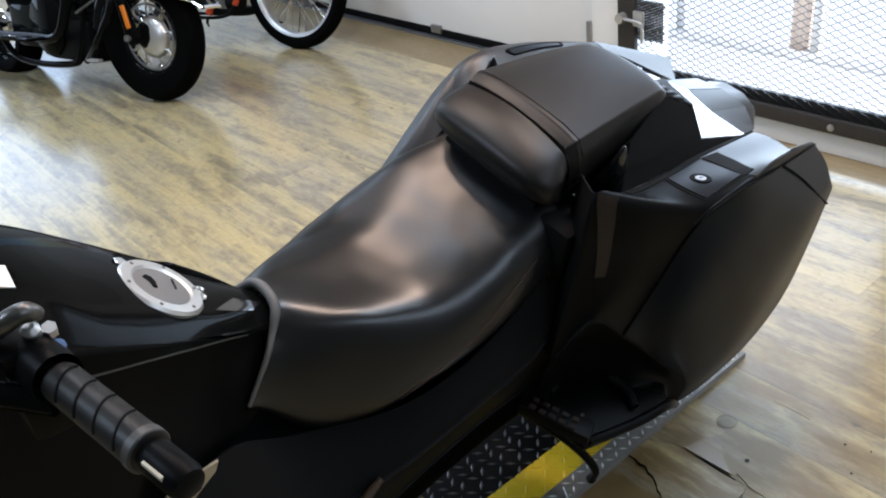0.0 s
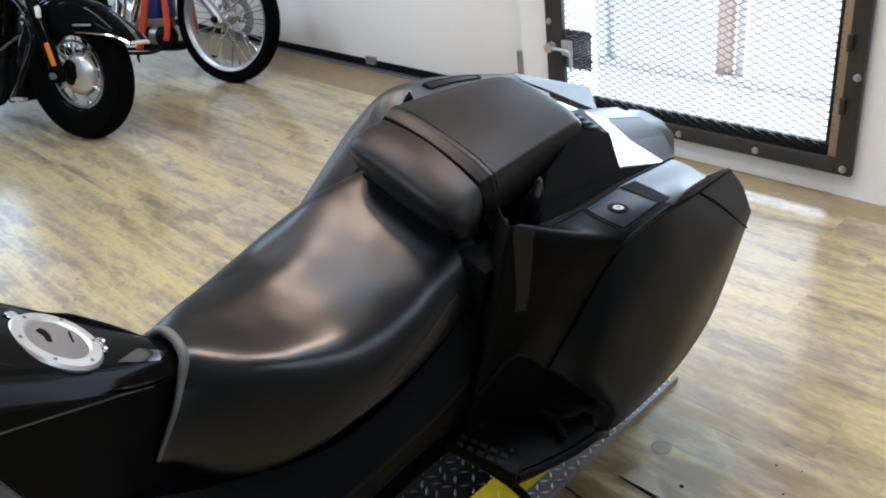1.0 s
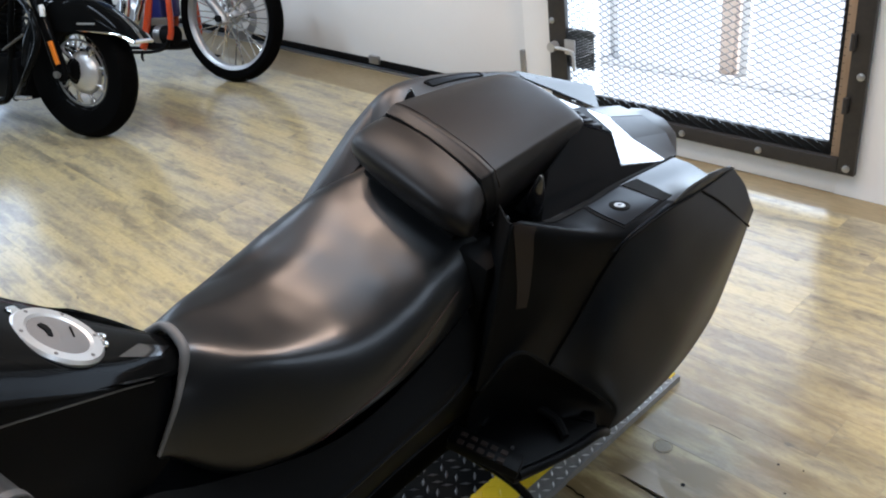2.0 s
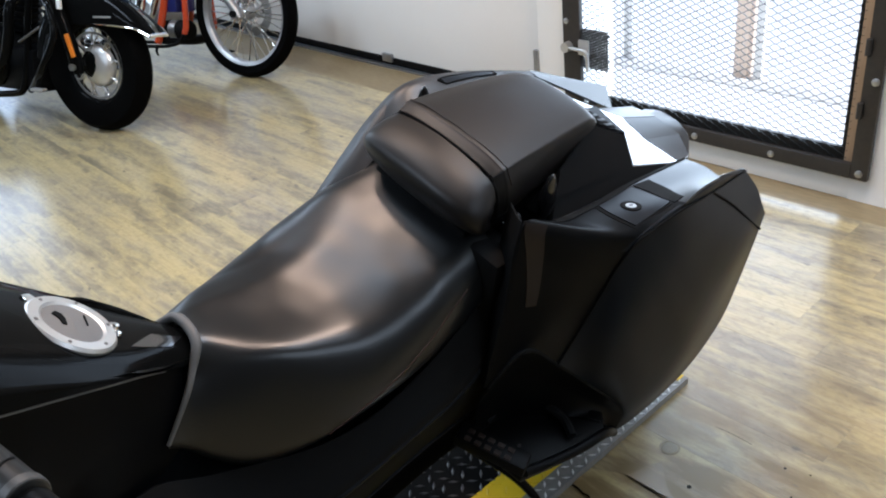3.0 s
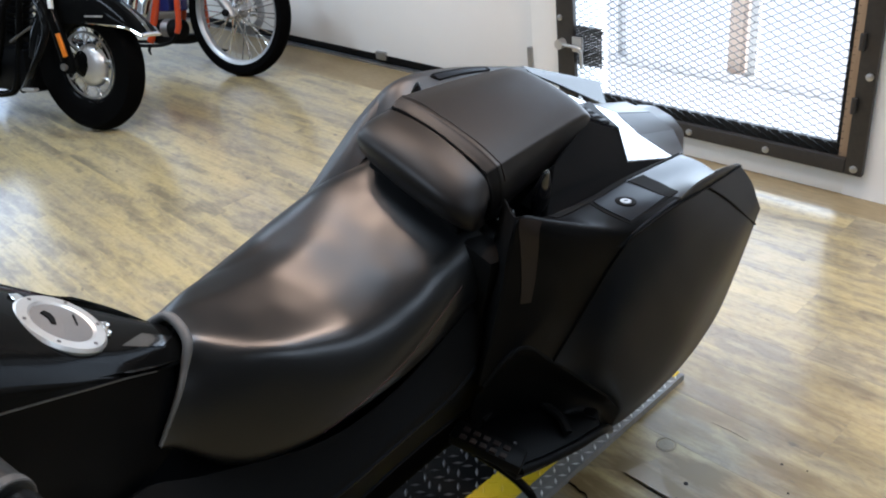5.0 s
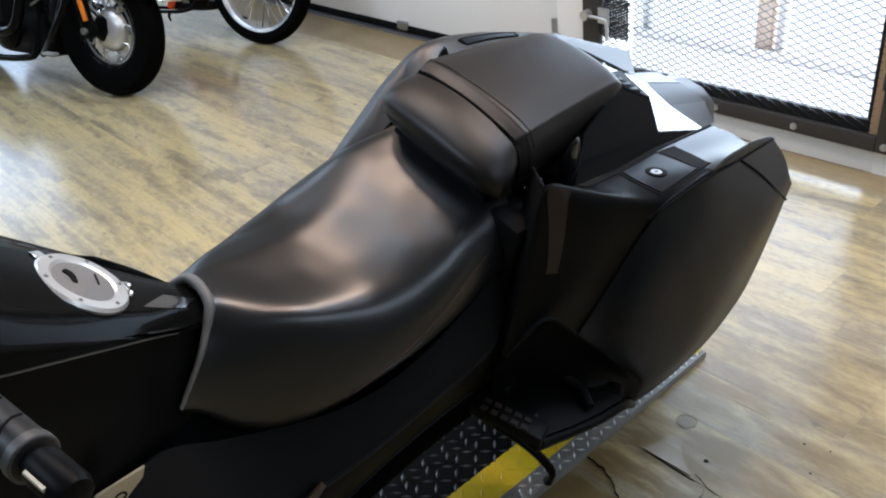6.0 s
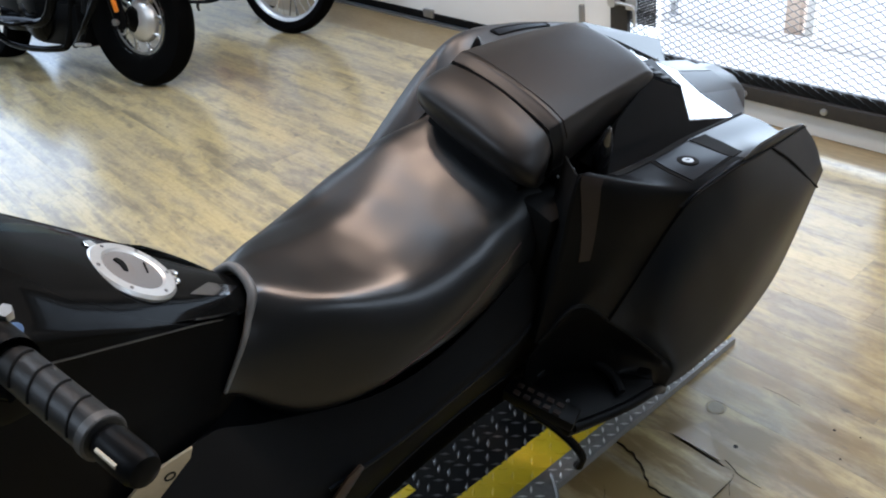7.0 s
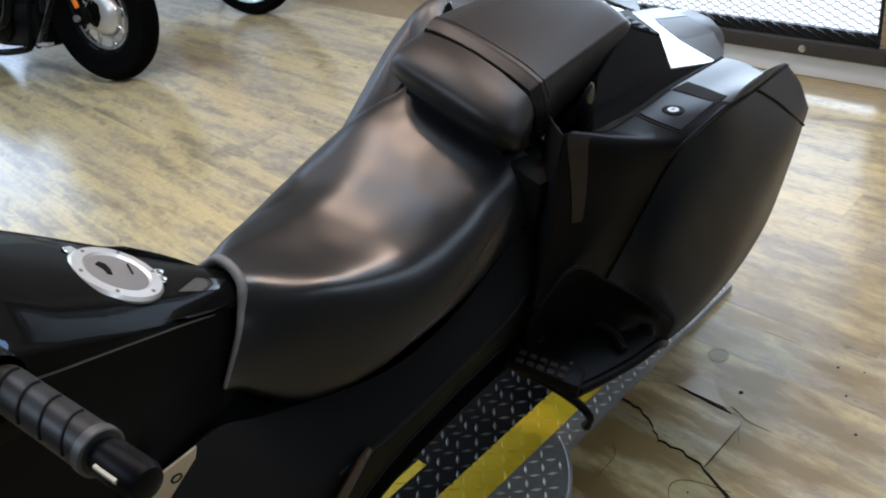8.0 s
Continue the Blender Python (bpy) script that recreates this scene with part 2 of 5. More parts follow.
def thicken(bm, grid, thick):
    """Gives a sheet of vertex rows a second skin behind it and closes its edges."""
    bm.normal_update()
    low = [[bm.verts.new(v.co - v.normal * thick) for v in row] for row in grid]
    for r, s in zip(low, low[1:]):
        for k in range(len(r) - 1):
            bm.faces.new((r[k], s[k], s[k + 1], r[k + 1]))
    n, m = len(grid) - 1, len(grid[0]) - 1
    loop = [(i, 0) for i in range(n)] + [(n, j) for j in range(m)] + [(i, m) for i in range(n, 0, -1)] + [(0, j) for j in range(m, 0, -1)]
    for p, q in zip(loop, loop[1:] + loop[:1]):
        bm.faces.new((grid[p[0]][p[1]], grid[q[0]][q[1]], low[q[0]][q[1]], low[p[0]][p[1]]))


def ring(bm, centre, axis, outer, inner, width, segments=48, round_=0.0):
    """A flat-sided ring round an axis."""
    turn = Vector(axis).normalized().to_track_quat("Z", "Y").to_matrix()
    prof = [(inner, -width / 2), (outer - round_, -width / 2), (outer, -width / 2 + round_), (outer, width / 2 - round_), (outer - round_, width / 2), (inner, width / 2)]
    return spin(bm, centre, turn, prof, segments)


def spin(bm, centre, turn, prof, segments=48):
    """Turns a closed outline of (radius, height) about an axis."""
    rows = []
    for k in range(segments):
        a = 2 * math.pi * k / segments
        rows.append([bm.verts.new(Vector(centre) + turn @ Vector((r * math.cos(a), r * math.sin(a), h))) for r, h in prof])
    for r, s in zip(rows, rows[1:] + rows[:1]):
        for k in range(len(prof)):
            j = (k + 1) % len(prof)
            bm.faces.new((r[k], s[k], s[j], r[j]))
    return bm


def mirrored(bm):
    bmesh.ops.transform(bm, matrix=Matrix.Diagonal((-1, 1, 1, 1)), verts=bm.verts[:])
    return bm


def prism(outline, depth, m=None, bevel=0.0):
    """A flat outline of (x, y) given a depth along z."""
    bm = bmesh.new()
    face = bm.faces.new([bm.verts.new((x, y, 0)) for x, y in outline])
    new_geom = bmesh.ops.extrude_face_region(bm, geom=[face])["geom"]
    bmesh.ops.translate(bm, verts=[g for g in new_geom if isinstance(g, bmesh.types.BMVert)], vec=(0, 0, depth))
    if bevel:
        bmesh.ops.bevel(bm, geom=bm.edges[:], offset=bevel, segments=2, affect="EDGES", profile=0.6)
    if m:
        bmesh.ops.transform(bm, matrix=m, verts=bm.verts[:])
    return bm
# ---- the room ----
WALL_Y, DOOR_Y, JAMB_X = 2.57, 2.75, -2.31
GATE_L, GATE_R, GATE_LOW, GATE_TOP = -2.16, -0.925, 0.09, 2.15
WEST, EAST, SOUTH = -9.0, 3.2, -4.2

tagged(part("wall_north", box(box(box(bmesh.new(), (JAMB_X, WALL_Y, 0), (-2.09, WALL_Y + 0.2, CEILING)), (-0.99, WALL_Y, 0), (EAST, WALL_Y + 0.2, CEILING)), (-2.09, WALL_Y, 2.1), (-0.99, WALL_Y + 0.2, CEILING)), WALL_WHITE, smooth=False), "white painted wall with a gated doorway", "wall", kind="structure")
tagged(part("door_sill", boxed((-2.09, WALL_Y, 0), (-0.99, WALL_Y + 0.2, 0.075), 0.004), WALL_WHITE), "white painted sill under the gate", "sill", kind="structure")
tagged(part("wall_header", boxed((WEST, WALL_Y, 2.5), (JAMB_X, WALL_Y + 0.2, CEILING)), WALL_WHITE, smooth=False), "white painted wall above the overhead door", "wall", kind="structure")
west = bmesh.new()
box(west, (WEST - 0.2, SOUTH, 0), (WEST, DOOR_Y + 0.2, 0.7))
box(west, (WEST - 0.2, SOUTH, 2.7), (WEST, DOOR_Y + 0.2, CEILING))
box(west, (WEST - 0.2, SOUTH, 0.7), (WEST, -1.2, 2.7))
box(west, (WEST - 0.2, 2.2, 0.7), (WEST, DOOR_Y + 0.2, 2.7))
tagged(part("wall_west", west, WALL_WHITE, smooth=False), "white painted wall with an assumed window, out of view", "wall", kind="structure")
tagged(part("wall_east", boxed((EAST, SOUTH, 0), (EAST + 0.2, WALL_Y + 0.2, CEILING)), WALL_GREY, smooth=False), "plain dark grey wall", "wall", kind="structure")
tagged(part("wall_south", boxed((WEST, SOUTH - 0.2, 0), (EAST, SOUTH, CEILING)), WALL_GREY, smooth=False), "plain dark grey wall", "wall", kind="structure")
tagged(part("ceiling", boxed((WEST, SOUTH, CEILING), (EAST, DOOR_Y + 0.2, CEILING + 0.15)), CEILING_DARK, smooth=False), "plain grey ceiling", "ceiling", kind="structure")
tagged(part("trim", boxed((JAMB_X - 0.004, WALL_Y - 0.012, 0), (GATE_L - 0.002, WALL_Y - 0.001, 2.5), 0.002), WALL_WHITE), "bright white door trim board", "trim", kind="structure")

# ground, one sheet under and round the building
tagged(part("ground", boxed((-60, -60, -0.3), (60, 60, -0.06)), YARD, smooth=False), "pale sunlit concrete yard", "ground", kind="structure")
tagged(part("apron", boxed((-6, WALL_Y + 0.2, -0.055), (4, 3.359, -0.004), 0.004), YARD), "pale concrete apron outside the gate", "pavement", kind="structure")

# overhead door, set back behind the wall's face
door = empty("door_1", pose(0, 0, 0), "white overhead door with a black bottom seal", "overhead door", kind="structure")
for k in range(5):
    spans = ((WEST, -5.85), (-5.12, JAMB_X)) if k in (1, 2, 3) else ((WEST, JAMB_X),)
    for x0, x1 in spans:
        part("door_panel", boxed((x0, DOOR_Y, 0.052 + 0.5 * k), (x1, DOOR_Y + 0.05, 0.548 + 0.5 * k), 0.004), DOOR_WHITE, door)
part("bottom_seal", boxed((WEST, DOOR_Y - 0.008, 0.012), (JAMB_X, DOOR_Y + 0.05, 0.05), 0.006), SEAL_BLACK, door, "black rubber bottom seal")
# light leaking under the door, made as a bright metal strip
part("door_leak_strip", boxed((WEST, DOOR_Y - 0.03, 0.001), (JAMB_X, DOOR_Y - 0.005, 0.009), 0.003), ALUMINIUM, door, "bright strip standing for light that leaks under the door")
part("roller_bracket", boxed((-3.63, DOOR_Y - 0.02, 0.03), (-3.55, DOOR_Y - 0.001, 0.075), 0.004), ALUMINIUM, door, "small grey metal bracket")
part("guide_foot", boxed((JAMB_X - 0.03, WALL_Y - 0.02, 0.2), (JAMB_X - 0.005, WALL_Y - 0.001, 0.32), 0.003), ALUMINIUM, door, "short grey guide rail end")

# window in the west wall, unseen, added to explain the left floor's sheen
win = empty("window_1", pose(WEST, 0, 0), "assumed wide window with a dark frame, out of view", "window", kind="structure")
fr = bmesh.new()
for a, b in (((-0.12, -1.2, 0.7), (-0.06, 2.2, 0.76)), ((-0.12, -1.2, 2.64), (-0.06, 2.2, 2.7)), ((-0.12, -1.2, 0.76), (-0.06, -1.14, 2.64)), ((-0.12, 2.14, 0.76), (-0.06, 2.2, 2.64)), ((-0.12, 0.47, 0.76), (-0.06, 0.53, 2.64))):
    box(fr, a, b, 0.004)
part("window_frame", fr, STEEL_DARK, win)
# ---- the gate ----
def expanded_mesh(x0, x1, z0, z1, y, wide, high, strand):
    """Expanded metal: zigzag strands that meet in diamonds."""
    bm = bmesh.new()
    rows, cols = int((z1 - z0) / high), int((x1 - x0) / wide * 2)
    for r in range(rows + 1):
        for flip in (0, 1):
            last = None
            for c in range(cols + 1):
                x = x0 + c * wide / 2
                z = z0 + r * high + (high / 2 if (c + flip) % 2 else 0.0) * (1 if not flip else 1) - (high / 2 if flip else 0)
                dy = 0.004 if (c + flip) % 2 else -0.003
                quad = [bm.verts.new((x, y + dy + p, z + q)) for p, q in ((-strand * 1.5, strand * 0.0), (strand * 1.5, -strand * 0.8), (strand * 1.5, strand * 0.1), (-strand * 1.5, strand * 0.9))]
                if last:
                    for k in range(4):
                        bm.faces.new((last[k], last[(k + 1) % 4], quad[(k + 1) % 4], quad[k]))
                last = quad
    return bm


gate = empty("security_gate", pose(0, 0, 0), "dark steel security gate with expanded mesh, bolted to the wall", "gate")
GY0, GY1 = WALL_Y - 0.035, WALL_Y - 0.013
part("stile", boxed((GATE_L, GY0, GATE_LOW), (GATE_L + 0.085, GY1, GATE_TOP), 0.003), STEEL_DARK, gate)
part("stile", boxed((GATE_R - 0.055, GY0, GATE_LOW), (GATE_R, GY1, GATE_TOP), 0.003), STEEL_DARK, gate)
part("bottom_rail", boxed((GATE_L + 0.086, GY0, GATE_LOW), (GATE_R - 0.056, GY1, GATE_LOW + 0.05), 0.003), STEEL_DARK, gate)
part("top_rail", boxed((GATE_L + 0.086, GY0, GATE_TOP - 0.05), (GATE_R - 0.056, GY1, GATE_TOP), 0.003), STEEL_DARK, gate)
tagged(part("mesh_panel", expanded_mesh(GATE_L + 0.05, GATE_R - 0.06, GATE_LOW + 0.03, GATE_TOP - 0.02, WALL_Y - 0.004, 0.050, 0.025, 0.0020), MESH_STEEL, gate, "diamond-shaped expanded metal mesh", smooth=False), kind="stuff")
part("fold_rail", boxed((GATE_L + 0.086, WALL_Y + 0.010, GATE_LOW + 0.03), (GATE_R - 0.10, WALL_Y + 0.026, GATE_LOW + 0.082), 0.002), STEEL_DARK, gate, "dark folded edge behind the mesh")
part("inner_angle", boxed((GATE_R - 0.106, GY1 + 0.016, GATE_LOW + 0.05), (GATE_R - 0.093, GY1 + 0.05, GATE_TOP - 0.05), 0.002), STEEL_DARK, gate)
tagged(part("backing_plate", expanded_mesh(GATE_L + 0.062, GATE_L + 0.205, 0.29, 0.44, WALL_Y - 0.012, 0.026, 0.011, 0.0046), STEEL_DARK, gate, "dark mesh plate behind the latch", smooth=False), kind="stuff")
part("latch_plate", boxed((GATE_L + 0.085, GY0 - 0.012, 0.345), (GATE_L + 0.135, GY0 - 0.002, 0.405), 0.003), SILVER, gate, "silver latch plate")
part("latch_handle", rodded(smooth_line([(GATE_L + 0.035, GY0 - 0.02, 0.37), (GATE_L + 0.12, GY0 - 0.03, 0.37), (GATE_L + 0.142, GY0 - 0.03, 0.355), (GATE_L + 0.145, GY0 - 0.03, 0.29)], 12), 0.007), SILVER, gate, "bent silver latch handle")
part("latch_knob", rodded([(GATE_L + 0.03, GY0 + 0.002, 0.37), (GATE_L + 0.03, GY0 - 0.03, 0.37)], 0.02, 14), SILVER, gate)
bolt = part("bolt", rodded([(0, 0.004, 0), (0, -0.005, 0), (0, -0.008, 0)], [0.012, 0.012, 0.006], 12), BOLT_STEEL, gate, "round zinc bolt head")
bolt.location = (-0.951, GY0, 0.113)
for bx, bz in ((-1.249, 0.113), (-1.547, 0.113), (-1.845, 0.113), (-2.143, 0.113), (-0.942, 0.42), (-0.942, 0.72), (-2.14, 0.47)):
    copy_thing(bolt, pose(bx, GY0, bz))
for hz in (0.30, 0.50):
    part("hinge_lug", rodded([(GATE_R - 0.05, GY0 - 0.008, hz), (GATE_R - 0.05, GY0 - 0.008, hz + 0.05)], 0.009, 10), STEEL_DARK, gate)
tagged(part("door_stud", boxed((GATE_R - 0.090, WALL_Y - 0.009, 0.09), (GATE_R - 0.060, WALL_Y + 0.05, 2.1), 0.003), OLD_WOOD), "rough brown timber stud in the doorway", "timber stud")

# outside the gate
tagged(part("kerb", boxed((-6, 3.36, -0.06), (4, 3.46, 0.004), 0.01), CONCRETE), "rough grey kerb at the edge of the apron", "kerb", kind="structure")
for x0, x1, y0, y1, mat, label in ((-1.95, -1.88, 3.50, 3.58, TAN_POST, "tan painted porch post outside the gate"), (-1.85, -1.81, 3.50, 3.54, PALE_POST, "thin pale porch post outside the gate"), (-2.575, -2.545, 3.50, 3.53, PALE_POST, "pale porch post outside the gate")):
    post = tagged(part("porch_post", boxed((x0, y0, -0.02), (x1, y1, 2.6), 0.004), mat), label, "post", group="porch posts")
    part("post_foot", boxed((x0 - 0.012, y0 - 0.012, -0.06), (x1 + 0.012, y1 + 0.012, -0.015), 0.004), CONCRETE, post, "grey post foot")
# ---- lift plate in the floor ----
def lozenges(bm, x0, x1, y0, y1, z, pitch, inside=None):
    """Raised lozenges in two directions, as on tread plate."""
    ny, nx = int((y1 - y0) / pitch), int((x1 - x0) / pitch)
    for j in range(ny + 1):
        for i in range(nx + 1):
            cx, cy = x0 + (i + 0.5) * pitch, y0 + (j + 0.5) * pitch
            if cx > x1 - 0.004 or cy > y1 - 0.004 or (inside and not inside(cx, cy)):
                continue
            a = radians(45 if (i + j) % 2 else -45)
            u, w = Vector((math.cos(a), math.sin(a), 0)), Vector((-math.sin(a), math.cos(a), 0))
            c = Vector((cx, cy, z))
            L, W = pitch * 0.46, pitch * 0.13
            base = [bm.verts.new(c + p) for p in (u * L, w * W, -u * L, -w * W)]
            top = [bm.verts.new(c + p + Vector((0, 0, 0.0018))) for p in (u * L * 0.6, -u * L * 0.6)]
            for f in ((0, 1, 4), (1, 2, 5, 4), (2, 3, 5), (3, 0, 4, 5)):
                bm.faces.new([(base + top)[k] for k in f])
    return bm


PLATE_Z = 0.018
lift = empty("lift_platform", pose(0, 0, 0), "tread-plate lift platform with black and yellow stripes under the motorcycle", "lift platform")
for name, x0, x1, y0, y1, mat, label in (("stripe", -0.905, -0.860, -1.2, 1.43, PLATE_SILVER, "bare silver tread-plate edge"), ("stripe", -0.985, -0.905, -1.2, 1.43, PLATE_YELLOW, "yellow painted tread-plate stripe"), ("stripe", -1.0615, -0.985, -1.2, 1.43, PLATE_DARK, "black tread-plate stripe"), ("stripe", -1.085, -1.062, -1.2, 0.59, PLATE_YELLOW, "narrow yellow painted stripe"), ("stripe", -1.085, -1.062, 0.59, 1.43, PLATE_DARK, "black end of the narrow stripe"), ("deck", -1.45, -1.085, -1.2, 1.43, PLATE_DARK, "black tread-plate deck")):
    strip = part(name, boxed((x0, y0, 0.001), (x1, y1, PLATE_Z), 0.0), mat, lift, label, smooth=False)
    tagged(part("tread", lozenges(bmesh.new(), x0, x1, max(y0, -0.2), y1, PLATE_Z, 0.0225 if mat is PLATE_SILVER else 0.0285), {PLATE_SILVER: TREAD_BRIGHT, PLATE_DARK: TREAD_DARK}.get(mat, mat), strip, smooth=False), kind="stuff")
part("end_patch", boxed((-0.95, 1.405, PLATE_Z), (-0.872, 1.43, PLATE_Z + 0.002)), PLATE_YELLOW, lift, "yellow painted end of the plate", smooth=False)
foot = empty("ramp_plate", pose(0, 0, 0), "rounded silver tread-plate foot beside the lift platform", "tread plate")
DISC = (-1.01, 0.58, 0.262)
arc = [(DISC[0] + DISC[2] * math.cos(a), DISC[1] + DISC[2] * math.sin(a)) for a in [radians(-60 + 122 * k / 24) for k in range(25)]]
arc = [p for p in arc if p[0] > -0.900]
arc = [(-0.9, arc[0][1])] + arc + [(-0.9, arc[-1][1])]
bm = prism(arc, 0.012, Matrix.Translation((0, 0, 0.009)))
plate = part("plate", bm, PLATE_SILVER, foot, smooth=False)
tagged(part("tread", lozenges(bmesh.new(), -0.9, -0.7, 0.3, 0.85, 0.021, 0.0245, lambda x, y: math.hypot(x - DISC[0], y - DISC[1]) < DISC[2] - 0.018), TREAD_BRIGHT, plate, smooth=False), kind="stuff")
rim = rodded([(x, y, 0.02) for x, y in arc[1:-1]], 0.004, 8)
part("rim", rim, ALUMINIUM, foot, "bright worn rim")
# ---- the black motorcycle ----
bike = empty("motorcycle", pose(-1.188, 0.0, 0.010, 0, 17, -1.5), "black touring motorcycle, low vinyl seat, hard saddlebags, leaning on its stand", "motorcycle")


def sheet(curves):
    """A function of (u along, v across) on the smooth sheet through guide curves."""
    return lambda u, v: curve_at([curve_at(c, u) for c in curves], v)


def sheet_normal(at, u, v):
    d = 0.004
    a = at(min(u + d, 1), v) - at(max(u - d, 0), v)
    b = at(u, min(v + d, 1)) - at(u, max(v - d, 0))
    n = a.cross(b).normalized()
    return n if n.x + n.z > 0 else -n


def patch(at, corners, lift, thick, nu=8, nv=8):
    """A slab that follows a sheet between four (u, v) corners, raised by lift."""
    bm, rows = bmesh.new(), []
    (a, b, c, d) = [Vector(p) for p in corners]
    for i in range(nu + 1):
        row = []
        for j in range(nv + 1):
            s, t = i / nu, j / nv
            q = a * (1 - s) * (1 - t) + b * s * (1 - t) + c * s * t + d * (1 - s) * t
            row.append((at(q.x, q.y), sheet_normal(at, q.x, q.y)))
        rows.append(row)
    top = [[bm.verts.new(p + n * lift) for p, n in r] for r in rows]
    low = [[bm.verts.new(p + n * (lift - thick)) for p, n in r] for r in rows]
    for g in (top, low):
        for r, s in zip(g, g[1:]):
            for k in range(nv):
                bm.faces.new((r[k], r[k + 1], s[k + 1], s[k]))
    loop = [(i, 0) for i in range(nu)] + [(nu, j) for j in range(nv)] + [(i, nv) for i in range(nu, 0, -1)] + [(0, j) for j in range(nv, 0, -1)]
    for p, q in zip(loop, loop[1:] + loop[:1]):
        bm.faces.new((top[p[0]][p[1]], top[q[0]][q[1]], low[q[0]][q[1]], low[p[0]][p[1]]))
    return bm


def on_sheet(at, uv, lift=0.0, count=24):
    """A line of points on a sheet through the (u, v) given."""
    line = smooth_line([(u, v, 0) for u, v in uv], count)
    return [at(p.x, p.y) + sheet_normal(at, p.x, p.y) * lift for p in line]


# rider's seat
SEAT_CREST = [(0, 0.331, 0.768), (0, 0.4, 0.745), (0, 0.47, 0.737), (0, 0.54, 0.743), (0, 0.61, 0.763), (0, 0.67, 0.778), (0, 0.764, 0.803)]
SEAT_TOP = [(0.028, 0.328, 0.762), (0.055, 0.395, 0.75), (0.076, 0.462, 0.742), (0.092, 0.532, 0.741), (0.098, 0.608, 0.761), (0.096, 0.674, 0.78), (0.094, 0.767, 0.803)]
SEAT_SHOULDER = [(0.042, 0.317, 0.749), (0.077, 0.391, 0.7485), (0.104, 0.457, 0.74), (0.129, 0.529, 0.734), (0.133, 0.606, 0.752), (0.128, 0.676, 0.776), (0.116, 0.77, 0.797)]
SEAT_EDGE = [(0.05, 0.308, 0.739), (0.091, 0.385, 0.743), (0.122, 0.452, 0.732), (0.151, 0.524, 0.719), (0.157, 0.604, 0.734), (0.15, 0.676, 0.762), (0.136, 0.773, 0.784)]
SEAT_SIDE = [(0.069, 0.286, 0.718), (0.111, 0.36, 0.697), (0.144, 0.431, 0.69), (0.169, 0.506, 0.69), (0.175, 0.585, 0.706), (0.169, 0.663, 0.733), (0.153, 0.768, 0.764)]
SEAT_FOOT = [(0.089, 0.243, 0.668), (0.132, 0.312, 0.6), (0.168, 0.39, 0.6), (0.186, 0.47, 0.626), (0.191, 0.547, 0.644), (0.187, 0.638, 0.662), (0.169, 0.757, 0.712)]
SEAT_UNDER = [(0.07, 0.25, 0.65), (0.112, 0.318, 0.582), (0.146, 0.393, 0.582), (0.164, 0.472, 0.606), (0.17, 0.548, 0.624), (0.166, 0.638, 0.642), (0.149, 0.757, 0.692)]
SEAT = [SEAT_CREST, SEAT_TOP, SEAT_SHOULDER, SEAT_EDGE, SEAT_SIDE, SEAT_FOOT, SEAT_UNDER]
seat_bm = skin(SEAT, 56, 32, mirror=True, thick=0.012, relax=34, swell=0.0012)
for v in seat_bm.verts:
    # the far shoulder has sunk a little in use
    worn = min(max((-v.co.x - 0.04) / 0.06, 0.0), 1.0) * math.exp(-((v.co.y - 0.46) / 0.13) ** 2)
    v.co.z -= 0.015 * worn
part("seat", seat_bm, VINYL, bike, "smooth black vinyl rider's seat")
edge = [(p[0][0], p[0][1] - 0.002, p[0][2] + 0.002) for p in SEAT[:6]]
edge = smooth_line([(-x, y, z) for x, y, z in edge[:0:-1]] + edge, 40)
part("seat_piping", rodded(edge, [0.0075 - 0.0045 * (abs(k - 19.5) / 19.5) ** 1.5 for k in range(40)], 10), GREY_PIPING, bike, "grey piping along the seat's front edge")
seat_at = sheet(SEAT)
for s in (1, -1):
    part("stitch_line", rodded([(s * p.x, p.y, p.z) for p in on_sheet(seat_at, [(0.42, 0.80), (0.55, 0.77), (0.68, 0.74), (0.80, 0.70), (0.90, 0.66)], 0.0, 40)], 0.0008, 6), STITCH, bike, "dark red stitching on the seat's side")

# tank cover and filler cap
TANK = [
    [(0, -0.08, 1.065), (0, 0.05, 0.980), (0, 0.12, 0.922), (0, 0.20, 0.852), (0, 0.27, 0.793), (0, 0.333, 0.752)],
    [(0.06, -0.08, 1.060), (0.058, 0.05, 0.974), (0.054, 0.12, 0.916), (0.048, 0.20, 0.847), (0.036, 0.27, 0.789), (0.022, 0.325, 0.750)],
    [(0.124, -0.08, 1.040), (0.114, 0.05, 0.958), (0.102, 0.12, 0.905), (0.084, 0.20, 0.837), (0.060, 0.27, 0.779), (0.040, 0.308, 0.746)],
    [(0.132, -0.08, 1.028), (0.122, 0.05, 0.946), (0.109, 0.118, 0.897), (0.090, 0.19, 0.843), (0.066, 0.255, 0.791), (0.0435, 0.302, 0.749)],
    [(0.138, -0.08, 0.985), (0.126, 0.06, 0.920), (0.114, 0.115, 0.889), (0.096, 0.18, 0.848), (0.072, 0.24, 0.802), (0.047, 0.296, 0.752)],
]
part("tank_cover", skin(TANK, 36, 14, mirror=True, thick=0.006), GLOSS_BLACK, bike, "gloss black tank cover")
tank_at = sheet(TANK)
# patch glossier than the tank's paint, added to carry the gate's reflection
part("tank_reflection_patch", patch(tank_at, [(0.715, 0.175), (0.825, 0.013), (0.950, 0.075), (0.880, 0.200)], 0.0012, 0.003), TAIL_GLOSS, bike, "glossier patch at the tank's rear, added to mirror the gate")
cap_n = Vector((0.0, 0.62, 0.78)).normalized()
